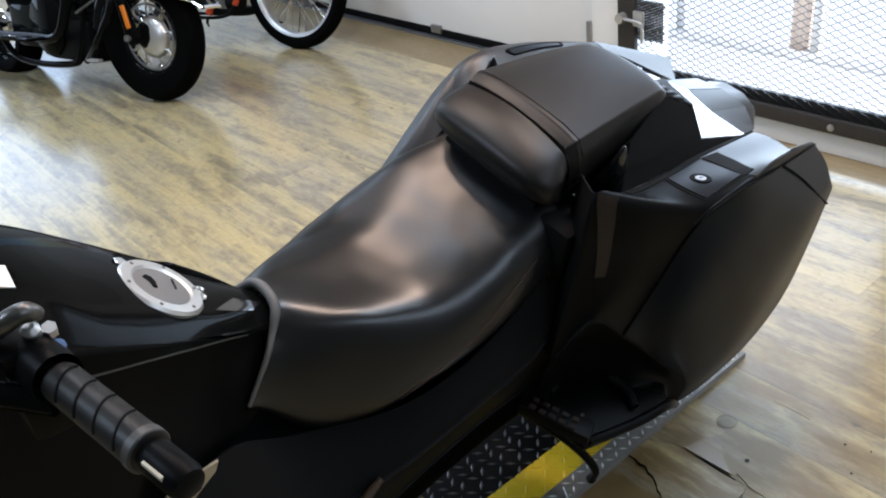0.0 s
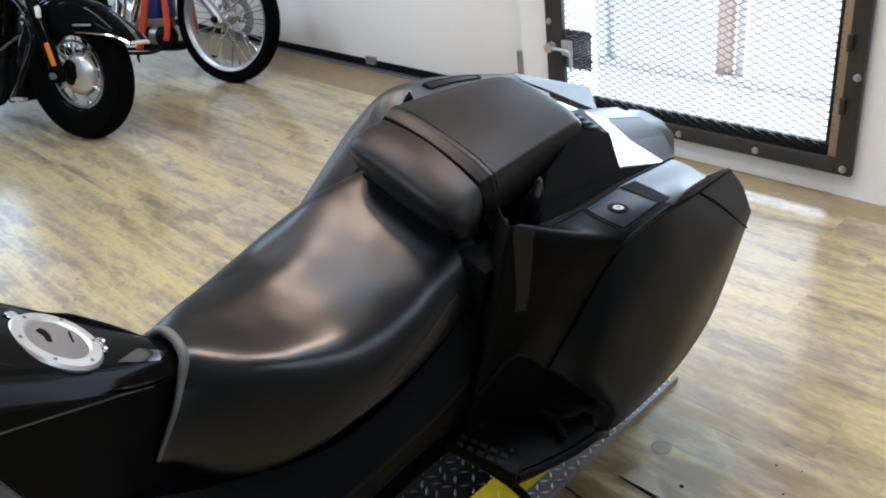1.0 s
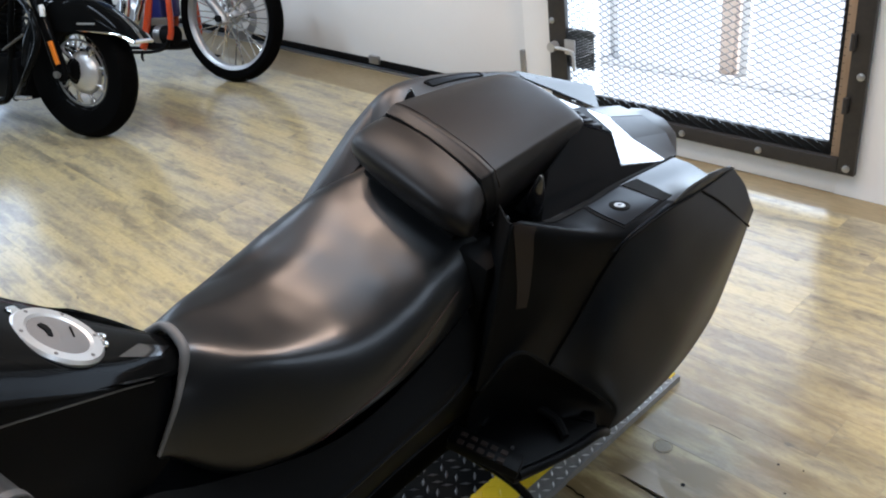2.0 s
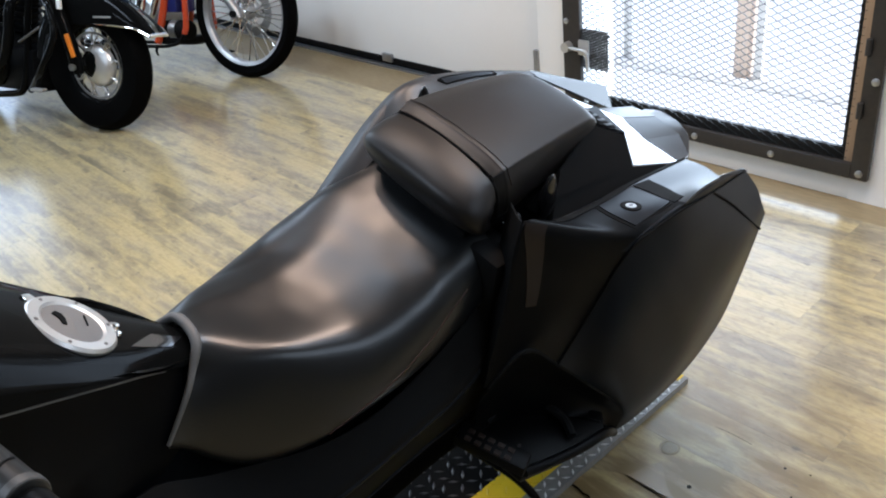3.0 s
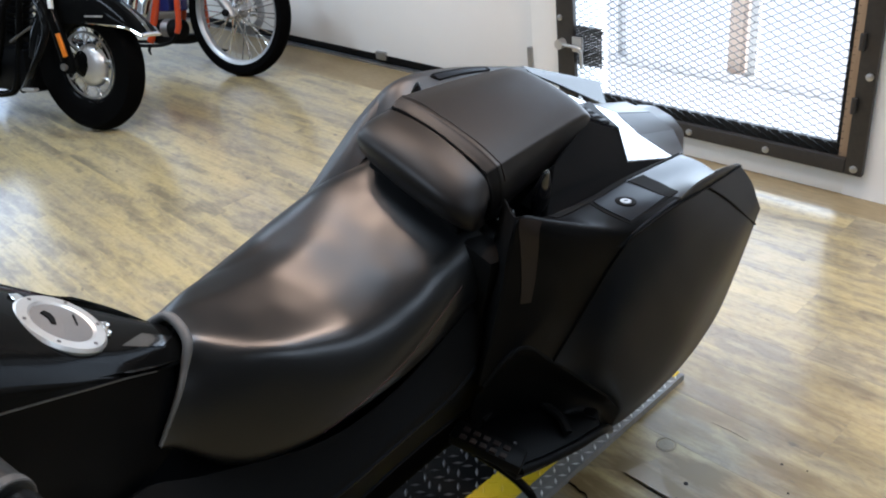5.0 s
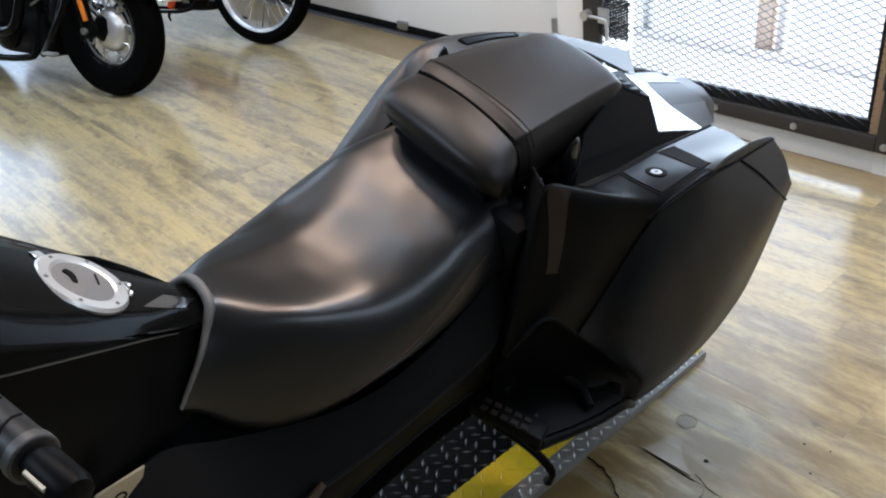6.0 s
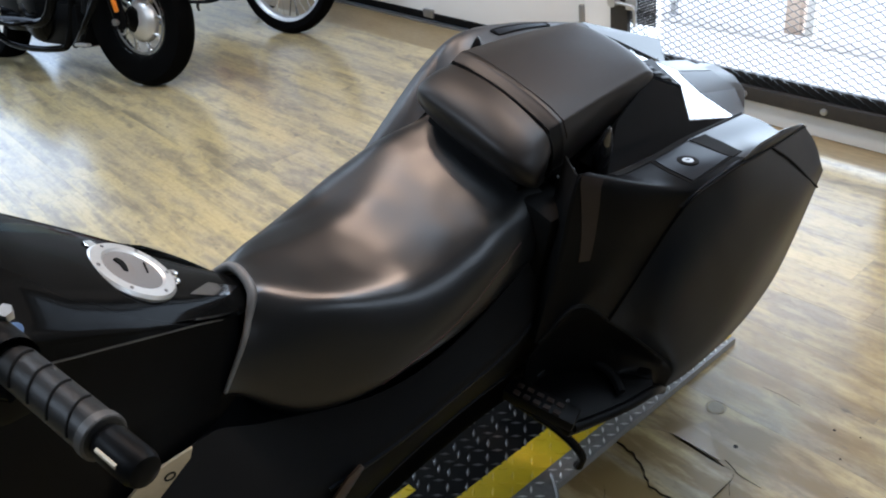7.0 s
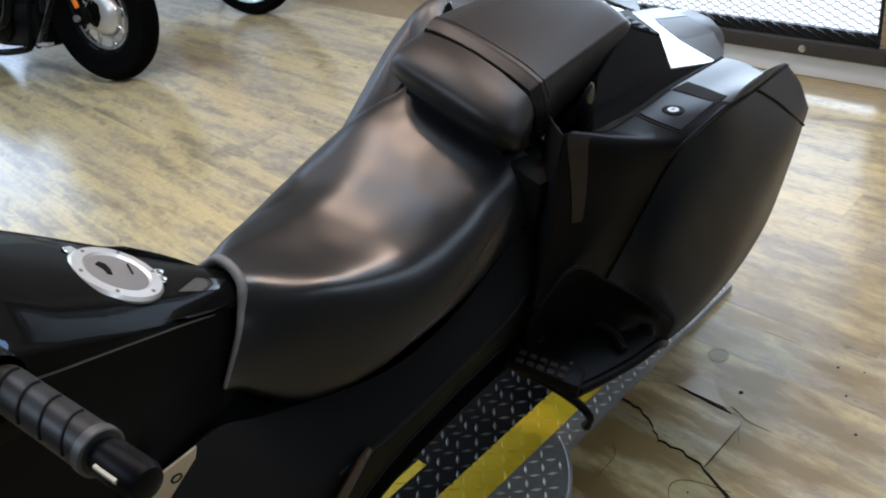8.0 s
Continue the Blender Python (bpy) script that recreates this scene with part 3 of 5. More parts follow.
cap_turn = cap_n.to_track_quat("Z", "Y").to_matrix()
CAP = Vector((-0.002, 0.188, 0.8565))
cap = part("filler_cap", spin(bmesh.new(), CAP, cap_turn, [(0.037, 0.0), (0.056, 0.0), (0.0565, 0.004), (0.053, 0.008), (0.041, 0.009), (0.037, 0.006)], 56), SILVER, bike, "round silver fuel filler cap")
part("cap_centre", spin(bmesh.new(), CAP, cap_turn, [(0.0, 0.001), (0.0385, 0.001), (0.0385, 0.006), (0.035, 0.0075), (0.0, 0.0085)], 40), CAP_GREY, cap, "grey cap centre")
cap_m = Matrix.Translation(CAP) @ cap_turn.to_4x4()
part("key_flap", prism([(0.018, 0.016), (0.014, 0.022), (0.004, 0.017), (-0.006, 0.017), (-0.008, 0.012), (0.004, 0.009), (0.013, 0.010)], 0.0022, cap_m @ pose(0, 0, 0.0078)), SEAL_BLACK, cap, "black key flap")
part("flap_slot", boxed((-0.011, -0.0008, 0), (0.010, 0.0008, 0.0022), 0.0, cap_m @ pose(0.005, -0.019, 0.0075, 0, 0, -12)), SEAL_BLACK, cap)
hinge = part("cap_hinge", rodded([cap_m @ Vector(p) for p in ((0.010, -0.059, 0.003), (-0.020, -0.054, 0.003))], 0.0035, 10), CHROME, cap, "bright hinge pin")
for hx, hy in ((0.003, -0.0615), (-0.013, -0.056)):
    part("hinge_knuckle", spin(bmesh.new(), cap_m @ Vector((hx, hy, 0.004)), cap_turn, [(0.0, -0.004), (0.0058, -0.003), (0.0062, 0.001), (0.004, 0.0045), (0.0, 0.0056)], 16), CHROME, hinge)
part("cap_tab", prism([(-0.010, -0.006), (0.008, -0.008), (0.010, 0.004), (-0.004, 0.008)], 0.005, cap_m @ pose(0.050, 0.034, 0.0, 0, 0, -52), 0.0015), CHROME, cap, "small bright tab on the cap's rim")
for k in range(6):
    a = radians(30 + 60 * k)
    part("cap_screw", spin(bmesh.new(), cap_m @ Vector((0.0475 * math.cos(a), 0.0475 * math.sin(a), 0.0085)), cap_turn, [(0.0, 0.0), (0.0026, 0.0), (0.0022, 0.001), (0.0, 0.0012)], 10), CAP_GREY, cap)

# matte side cover beside the tank and below it
SIDE = [
    [(0.133, -0.08, 0.978), (0.121, 0.06, 0.914), (0.109, 0.115, 0.883), (0.091, 0.18, 0.842), (0.067, 0.24, 0.796), (0.041, 0.297, 0.745)],
    [(0.150, -0.08, 0.84), (0.136, 0.05, 0.800), (0.122, 0.11, 0.775), (0.104, 0.175, 0.750), (0.080, 0.235, 0.722), (0.056, 0.284, 0.710)],
    [(0.155, -0.08, 0.66), (0.142, 0.03, 0.645), (0.126, 0.10, 0.630), (0.108, 0.16, 0.620), (0.092, 0.22, 0.625), (0.080, 0.262, 0.640)],
]
LOWER = [
    [(0.1692, -0.08, 0.6738), (0.155, 0.03, 0.658), (0.1408, 0.10, 0.6422), (0.1111, 0.20, 0.6357), (0.1138, 0.29, 0.5857), (0.1593, 0.44, 0.5761), (0.1729, 0.56, 0.6028), (0.1649, 0.69, 0.6605), (0.1496, 0.79, 0.7228)],
    [(0.2086, -0.08, 0.5907), (0.1997, 0.04, 0.5702), (0.1907, 0.12, 0.5497), (0.1765, 0.20, 0.5339), (0.1773, 0.30, 0.519), (0.1953, 0.44, 0.5399), (0.2013, 0.57, 0.5783), (0.1991, 0.69, 0.6202), (0.1779, 0.79, 0.6992)],
    [(0.2249, -0.08, 0.4714), (0.2154, 0.03, 0.4609), (0.211, 0.12, 0.4506), (0.206, 0.22, 0.4504), (0.2052, 0.33, 0.4653), (0.2133, 0.45, 0.5008), (0.215, 0.58, 0.545), (0.2134, 0.69, 0.5769), (0.2025, 0.77, 0.6304)],
    [(0.1965, -0.08, 0.2496), (0.197, 0.03, 0.2396), (0.1975, 0.12, 0.2296), (0.187, 0.22, 0.2391), (0.1799, 0.33, 0.2788), (0.1718, 0.46, 0.3384), (0.1742, 0.58, 0.3886), (0.182, 0.69, 0.4291), (0.1955, 0.77, 0.4598)],
]
for flip in (False, True):
    for name, curves, mat, label in (("side_cover", SIDE, MATTE_BLACK, "matte black side cover"), ("lower_fairing", LOWER, LOWER_BLACK, "black lower body panel")):
        bm = skin(curves, 40, 16, thick=0.005)
        part(name, mirrored(bm) if flip else bm, mat, bike, label)

# edge highlight of the side cover, painted as a thin grey rod
for s in (1, -1):
    part("cover_highlight", rodded([(s * p.x, p.y, p.z) for p in smooth_line([(x + 0.001, y, z) for x, y, z in SIDE[0]], 40)[:36]], 0.0015, 8), CAP_GREY, bike, "pale rod painting the highlight on the side cover's edge")

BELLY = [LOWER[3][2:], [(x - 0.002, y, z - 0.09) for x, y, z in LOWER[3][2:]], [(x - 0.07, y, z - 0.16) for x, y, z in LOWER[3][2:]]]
# near-black sheet that covers the view below the fairing's lower edge
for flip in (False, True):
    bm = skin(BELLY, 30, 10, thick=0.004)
    part("underbody_sheet", mirrored(bm) if flip else bm, BELLY_BLACK, bike, "near-black sheet below the body panel")
part("fairing_ridge", rodded([p for p in on_sheet(sheet(LOWER), [(0.50, 0.60), (0.60, 0.62), (0.70, 0.64), (0.80, 0.66), (0.90, 0.60)], -0.003, 40)], 0.006, 10), SATIN_BLACK, bike, "raised ridge along the body panel")
part("fairing_lip", rodded([(p.x, p.y, p.z) for p in smooth_line(LOWER[3], 60)[18:56]], 0.0045, 8), SATIN_BLACK, bike, "rounded lower lip of the body panel")
part("heel_plate", prism([(0.378, 0.510), (0.372, 0.524), (0.350, 0.512), (0.285, 0.43), (0.318, 0.425)], 0.004, Matrix.Translation((0.214, 0, 0)) @ Matrix(((0, 0, 1, 0), (1, 0, 0, 0), (0, 1, 0, 0), (0, 0, 0, 1))), 0.001), BRONZE, bike, "bronze-tinted heel plate by the foot peg")

# saddlebags: guide lines from the step's rim up and back to the tail, ordered from the inner edge of the top to the foot
DECK_INNER = [(0.238, 0.702, 0.586), (0.226, 0.725, 0.681), (0.214, 0.744, 0.759), (0.204, 0.753, 0.827), (0.194, 0.771, 0.871), (0.184, 0.856, 0.824), (0.172, 0.974, 0.796), (0.157, 1.090, 0.775), (0.150, 1.275, 0.747)]
DECK_MID = [(0.256, 0.754, 0.657), (0.258, 0.793, 0.687), (0.252, 0.824, 0.736), (0.247, 0.840, 0.795), (0.236, 0.863, 0.830), (0.232, 0.923, 0.813), (0.228, 1.015, 0.805), (0.214, 1.134, 0.786), (0.205, 1.245, 0.776)]
RAIL_LINE = [(0.272, 0.830, 0.583), (0.270, 0.870, 0.638), (0.270, 0.904, 0.701), (0.271, 0.928, 0.751), (0.273, 0.955, 0.786), (0.276, 0.989, 0.800), (0.279, 1.056, 0.811), (0.266, 1.178, 0.783), (0.238, 1.359, 0.736)]
DOOR_FACE = [(0.303, 0.898, 0.510), (0.316, 0.903, 0.576), (0.320, 0.923, 0.630), (0.320, 0.959, 0.661), (0.318, 0.995, 0.684), (0.316, 1.031, 0.705), (0.310, 1.096, 0.721), (0.292, 1.210, 0.719), (0.258, 1.393, 0.694)]
DOOR_CREASE = [(0.338, 0.977, 0.413), (0.346, 0.980, 0.435), (0.353, 1.020, 0.447), (0.356, 1.063, 0.467), (0.355, 1.100, 0.503), (0.350, 1.136, 0.545), (0.340, 1.186, 0.590), (0.320, 1.269, 0.629), (0.276, 1.409, 0.656)]
DOOR_FOOT = [(0.347, 0.966, 0.360), (0.350, 1.008, 0.357), (0.352, 1.056, 0.361), (0.352, 1.117, 0.370), (0.347, 1.188, 0.375), (0.339, 1.257, 0.396), (0.328, 1.319, 0.445), (0.310, 1.364, 0.549), (0.281, 1.432, 0.625)]
DECK_OUTER = RAIL_LINE[:6] + [(0.277, 1.062, 0.8155), (0.270, 1.119, 0.821), (0.261, 1.200, 0.806)]
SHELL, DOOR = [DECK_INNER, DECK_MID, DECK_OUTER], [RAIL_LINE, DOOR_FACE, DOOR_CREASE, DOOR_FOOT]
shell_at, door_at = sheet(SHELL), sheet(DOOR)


def inward(line, dx, dy, dz):
    return [(x - dx, y + dy, z + dz) for x, y, z in line]


BOTTOM = [DOOR_FOOT[:8], inward(DOOR_FOOT[:8], 0.09, -0.01, -0.03), [(0.10, y - 0.02, z - 0.02) for x, y, z in DOOR_FOOT[:8]]]
REAR = [RAIL_LINE[6:], inward(RAIL_LINE[6:], 0.012, 0, -0.03), inward(RAIL_LINE[6:], 0.05, -0.01, -0.12)]
# the rim of the step's recess, from the body's front edge round to the foot of the door
RIM = [DECK_INNER[0], DECK_MID[0], RAIL_LINE[0], DOOR_FACE[0], DOOR_CREASE[0], DOOR_FOOT[0]]


def near_saddlebag():
    bag = part("saddlebag", skin(DOOR, 56, 30, thick=0.006, relax=2), SATIN_BLACK, bike, "satin black hard saddlebag with a lockable lid")
    # one shell: shade put into a dull front material, sheen into the rear
    part("bag_flank", patch(shell_at, [(0.0, 0.0), (0.865, 0.0), (0.775, 1.0), (0.0, 1.0)], 0.0, 0.004, 56, 26), MATTE_BLACK, bag, "front of the bag's shell, dulled to hold its shade")
    part("bag_deck", patch(shell_at, [(0.865, 0.0), (1.0, 0.0), (1.0, 1.0), (0.775, 1.0)], 0.0, 0.004, 44, 26), DECK_BLACK, bag, "rear of the bag's shell, glossier to hold the daylight sheen")
    part("bag_inner", skin([DECK_INNER[5:], inward(DECK_INNER[5:], 0.012, 0, -0.022), inward(DECK_INNER[5:], 0.060, 0, -0.070)], 30, 6, thick=0.003), DECK_BLACK, bag)
    part("bag_front", skin([DECK_INNER[:5], inward(DECK_INNER[:5], 0.010, -0.004, -0.004), inward(DECK_INNER[:5], 0.06, 0.03, -0.02)], 24, 6, thick=0.003), SEAL_BLACK, bag)
    # floor's brown reflection painted on as a thin patch
    part("floor_reflection_strip", patch(shell_at, [(0.490, 0.000), (0.500, 0.175), (0.210, 0.263), (0.205, 0.163)], 0.0012, 0.003, 14, 8), BROWN_STITCH_REFLECTION, bag, "brown patch painting the floor's reflection on the bag's front")
    # rounded rail between the deck and the door's gap
    inner = [shell_at(u, 0.93) + sheet_normal(shell_at, u, 0.93) * 0.0006 for u in (0.45, 0.55, 0.65, 0.75, 0.875, 1.0)] + [Vector((0.251, 1.275, 0.778)), Vector(RAIL_LINE[8]) + Vector((-0.006, -0.004, 0.004))]
    outer = [curve_at(RAIL_LINE, u) for u in (0.45, 0.55, 0.65, 0.75, 0.845, 0.905, 0.95, 1.0)]
    inner = [inner[0]] + [p * 0.4 + (o + q) * 0.3 for o, p, q in zip(inner, inner[1:], inner[2:])] + [inner[-1]]
    bulge = [0.001, 0.003, 0.004, 0.005, 0.005, 0.004, 0.003, 0.001]
    crest = [(a + b) / 2 + Vector((0.35, 0, 0.94)) * h for a, b, h in zip(inner, outer, bulge)]
    part("bag_rail", skin([inner, crest, outer], 50, 12, thick=0.003), SATIN_BLACK, bag, "rounded rail along the bag's lid")
    part("bag_floor", skin(BOTTOM, 24, 10, thick=0.005), MATTE_BLACK, bag)
    part("bag_tail", skin(REAR, 16, 10, thick=0.004), SMOKED, bag, "smooth inner wall of the bag's tail")
    # gap between the bag's door and its body
    part("door_gap", rodded([p + sheet_normal(door_at, i / 89, 0.02) * 0.0014 for i, p in enumerate(smooth_line(RAIL_LINE, 90))], [0.0024] * 76 + [0.0014] * 14, 8), SEAL_BLACK, bag, "dark gap round the bag's door")
    seam = on_sheet(door_at, [(0.880, 0.0), (0.910, 0.16), (0.922, 0.30), (0.940, 0.48), (0.953, 0.75), (0.960, 1.0)], 0.0016, 24)
    for _ in range(30):
        seam = [seam[0]] + [p * 0.5 + (o + q) * 0.25 for o, p, q in zip(seam, seam[1:], seam[2:])] + [seam[-1]]
    part("end_gap", rodded(seam, 0.0021, 8), SEAL_BLACK, bag, "dark gap of the end panel")
    lid = part("latch_lid", patch(shell_at, [(0.725, 0.125), (0.845, 0.125), (0.775, 0.805), (0.640, 0.785)], 0.0028, 0.010), SATIN_BLACK, bag, "satin black latch lid")
    part("lid_gap", patch(shell_at, [(0.720, 0.100), (0.860, 0.075), (0.775, 0.845), (0.625, 0.825)], 0.0010, 0.006), SEAL_BLACK, bag, "dark gap round the latch lid")
    part("grip_slot", patch(shell_at, [(0.860, 0.100), (0.895, 0.138), (0.815, 0.885), (0.776, 0.858)], 0.0012, 0.006), SEAL_BLACK, bag, "dark finger slot behind the lid")
    part("deck_gap", patch(shell_at, [(0.615, 0.0), (1.0, 0.0), (1.0, 0.05), (0.60, 0.115)], 0.0014, 0.004, 24, 3), SEAL_BLACK, bag, "dark gap between deck and tail")
    c, n = shell_at(0.742, 0.435), sheet_normal(shell_at, 0.742, 0.435)
    t = n.to_track_quat("Z", "Y").to_matrix()
    lock = part("lock", spin(bmesh.new(), c, t, [(0.008, 0.001), (0.0175, 0.001), (0.0175, 0.0036), (0.0145, 0.0046), (0.0090, 0.0036)], 28), SEAL_BLACK, bag, "round key lock with a dark rim")
    part("lock_barrel", spin(bmesh.new(), c, t, [(0.0, 0.001), (0.0088, 0.001), (0.0088, 0.0040), (0.0, 0.0044)], 24), ALUMINIUM, lock, "silver lock barrel")
    part("keyhole", boxed((-0.0030, -0.0012, 0.0042), (0.0030, 0.0012, 0.0049), 0.0, Matrix.Translation(c) @ t.to_4x4()), SEAL_BLACK, lock)
    return bag


# the far bag shows its rounded top and the tip of its tail alone
FAR_INNER = [(-0.145, 0.768, 0.768), (-0.145, 0.784, 0.806), (-0.145, 0.814, 0.841), (-0.145, 0.858, 0.855), (-0.145, 0.929, 0.855), (-0.145, 1.011, 0.844), (-0.145, 1.089, 0.825), (-0.145, 1.164, 0.804)]
FAR_TOP = [(-0.200, 0.761, 0.753), (-0.200, 0.776, 0.789), (-0.200, 0.814, 0.832), (-0.200, 0.853, 0.860), (-0.200, 0.906, 0.865), (-0.200, 0.997, 0.847), (-0.200, 1.091, 0.819), (-0.200, 1.197, 0.784)]
FAR_OUTER = [(x - 0.055, y + 0.005, z - 0.085) for x, y, z in FAR_TOP]
FAR_TIP = [(-0.200, 1.197, 0.784), (-0.165, 1.437, 0.686), (-0.125, 1.427, 0.645), (-0.135, 1.261, 0.747), (-0.145, 1.164, 0.804)]


def far_saddlebag():
    bag = part("saddlebag", mirrored(skin(inset_door(), 40, 20, thick=0.006)), SATIN_BLACK, bike, "satin black hard saddlebag on the far side")
    top = [FAR_INNER, FAR_TOP, FAR_OUTER]
    far_at = sheet(top)
    part("bag_deck", skin(top, 60, 30, thick=0.004, relax=3), FAR_SHEEN_BLACK, bag, "rounded top of the far bag, sheen put into a hazier black")
    bm = bmesh.new()
    bm.faces.new([bm.verts.new(p) for p in FAR_TIP])
    bmesh.ops.recalc_face_normals(bm, faces=bm.faces[:])
    bmesh.ops.solidify(bm, geom=bm.faces[:], thickness=0.005)
    bmesh.ops.bevel(bm, geom=bm.edges[:], offset=0.0015, segments=2, affect="EDGES")
    part("tail_tip", bm, DECK_BLACK, bag, "flat satin tip of the bag's tail")
    lid = patch(far_at, [(0.60, 0.16), (0.82, 0.22), (0.82, 0.32), (0.60, 0.28)], 0.0016, 0.004, 12, 4)
    part("latch_lid", lid, SATIN_BLACK, bag, "latch lid of the far bag")
    loop = [(0.60, 0.16), (0.71, 0.19), (0.82, 0.22), (0.825, 0.27), (0.82, 0.32), (0.71, 0.30), (0.60, 0.28), (0.592, 0.22), (0.60, 0.16)]
    part("lid_gap", rodded(on_sheet(far_at, loop, 0.001, 70), 0.0016, 6), SEAL_BLACK, bag, "dark gap round the latch lid")
    return bag


def inset_door():
    """The far door stands a little lower than the rounded top."""
    return [[(x - 0.02, y, z - 0.03) for x, y, z in line[:8]] for line in DOOR]


near_saddlebag()
far_saddlebag()
part("body_flank", skin([[(-0.178, 0.66, 0.722), (-0.192, 0.73, 0.775), (-0.206, 0.79, 0.812), (-0.215, 0.84, 0.836)], [(-0.150, 0.655, 0.745), (-0.160, 0.725, 0.793), (-0.175, 0.785, 0.828), (-0.19, 0.84, 0.852)], [(-0.115, 0.66, 0.74), (-0.125, 0.72, 0.78), (-0.14, 0.79, 0.80), (-0.15, 0.86, 0.82)]], 16, 10, thick=0.004), FAR_SHEEN_BLACK, bike, "flank between seat and far bag, sheen put into a hazier black")


# lit edge of the far flank, its brightness put into a grey rod
part("flank_highlight", rodded(smooth_line([(-0.168, 0.711, 0.733), (-0.168, 0.726, 0.744), (-0.168, 0.745, 0.762), (-0.168, 0.765, 0.776), (-0.168, 0.785, 0.783)], 20), 0.0032, 8), GREY_PIPING, bike, "pale rod painting the lit edge of the far flank")


# passenger step in the lower front of each bag
def passenger_step(flip):
    turn = mirrored if flip else (lambda b: b)
    step = part("passenger_step", turn(prism([(0.205, 0.70), (0.335, 0.712), (0.350, 0.775), (0.360, 0.83), (0.360, 0.90), (0.33, 0.93), (0.245, 0.86), (0.205, 0.78)], 0.016, Matrix.Translation((0, 0, 0.420)), 0.005)), STEP_BLACK, bike, "black passenger foot step")
    floor_line = [(0.225, 0.705, 0.436), (0.222, 0.765, 0.436), (0.250, 0.815, 0.436), (0.285, 0.858, 0.436), (0.318, 0.885, 0.436), (0.345, 0.905, 0.436)]
    half = [tuple(0.6 * p + 0.4 * q - (0.012 if k == 0 else 0) for k, (p, q) in enumerate(zip(a, b))) for a, b in zip(RIM, floor_line)]
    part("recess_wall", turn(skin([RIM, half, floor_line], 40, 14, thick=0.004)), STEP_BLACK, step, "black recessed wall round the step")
    # rim's highlight put into its colour, lighter than the recess wall
    part("recess_rim", turn(rodded(smooth_line(RIM, 40), 0.0030, 8)), LOWER_BLACK, step, "rounded rim of the recess, highlight put into a lighter black")
    part("step_lip", turn(rodded(smooth_line([(0.335, 0.720, 0.446), (0.350, 0.775, 0.446), (0.361, 0.835, 0.444), (0.364, 0.895, 0.436), tuple(DOOR_FOOT[0])], 24), 0.009, 10)), STEP_BLACK, step, "raised lip round the step")
    part("inner_ledge", turn(rodded(smooth_line([(0.224, 0.735, 0.452), (0.212, 0.800, 0.455), (0.232, 0.832, 0.455), (0.270, 0.845, 0.453), (0.305, 0.850, 0.450), (0.335, 0.838, 0.446)], 24), 0.008, 8)), LOWER_BLACK, step, "rounded ledge inside the step")
    part("step_bolt", turn(rodded([(0.289, 0.755, 0.436), (0.289, 0.755, 0.440)], 0.003, 12)), DULL_METAL, step)
    peg = part("foot_rest", turn(prism([(0.224, 0.656), (0.211, 0.692), (0.328, 0.737), (0.343, 0.703)], 0.024, Matrix.Translation((0, 0, 0.454)), 0.004)), STEP_BLACK, step, "ribbed black rubber foot rest")
    for k in range(5):
        for j in range(2):
            f = 0.16 + 0.145 * k
            x, y = 0.220 + 0.117 * f - 0.0035 + 0.006 * (1 - j), 0.672 + 0.045 * f + (0.007 if j else -0.008)
            part("rubber_block", turn(boxed((-0.0058, -0.0045, 0.0), (0.0058, 0.0045, 0.004), 0.0015, pose(x, y, 0.4775, 0, 0, 21))), PEG_GREY, peg)
    return step


passenger_step(False)
passenger_step(True)

# pad behind the rider
PAD_Y = [0.782, 0.797, 0.813, 0.92, 1.01, 1.045, 1.07, 1.085]
PAD_ROWS = [
    ([0, 0, 0, 0, 0, 0, 0, 0], [0.902, 0.908, 0.911, 0.912, 0.906, 0.897, 0.868, 0.82]),
    ([0.070, 0.072, 0.072, 0.064, 0.056, 0.052, 0.047, 0.038], [0.899, 0.905, 0.908, 0.908, 0.903, 0.894, 0.866, 0.82]),
    ([0.109, 0.112, 0.112, 0.101, 0.090, 0.084, 0.073, 0.055], [0.891, 0.897, 0.899, 0.899, 0.894, 0.885, 0.858, 0.82]),
    ([0.123, 0.126, 0.126, 0.109, 0.095, 0.088, 0.076, 0.058], [0.866, 0.871, 0.873, 0.873, 0.870, 0.863, 0.845, 0.81]),
    ([0.128, 0.130, 0.130, 0.110, 0.094, 0.084, 0.070, 0.052], [0.830, 0.830, 0.831, 0.833, 0.834, 0.834, 0.828, 0.80]),
    ([0.110, 0.112, 0.112, 0.095, 0.080, 0.070, 0.060, 0.045], [0.806, 0.806, 0.808, 0.812, 0.816, 0.816, 0.812, 0.79]),
]
PAD_TOP = [[(x, y, z) for x, y, z in zip(xs, PAD_Y, zs)] for xs, zs in PAD_ROWS]
# the top ends in a firm crease before it turns down
PAD_TOP[2:3] = [[(x - 0.007, y, z + 0.0016) for x, y, z in PAD_TOP[2]], PAD_TOP[2], [(x + 0.003, y, z - 0.006) for x, y, z in PAD_TOP[2]]]
pad = part("backrest_pad", skin(PAD_TOP, 48, 26, mirror=True, thick=0.01, relax=4), PAD_VINYL, bike, "dark brown-black vinyl passenger pad")
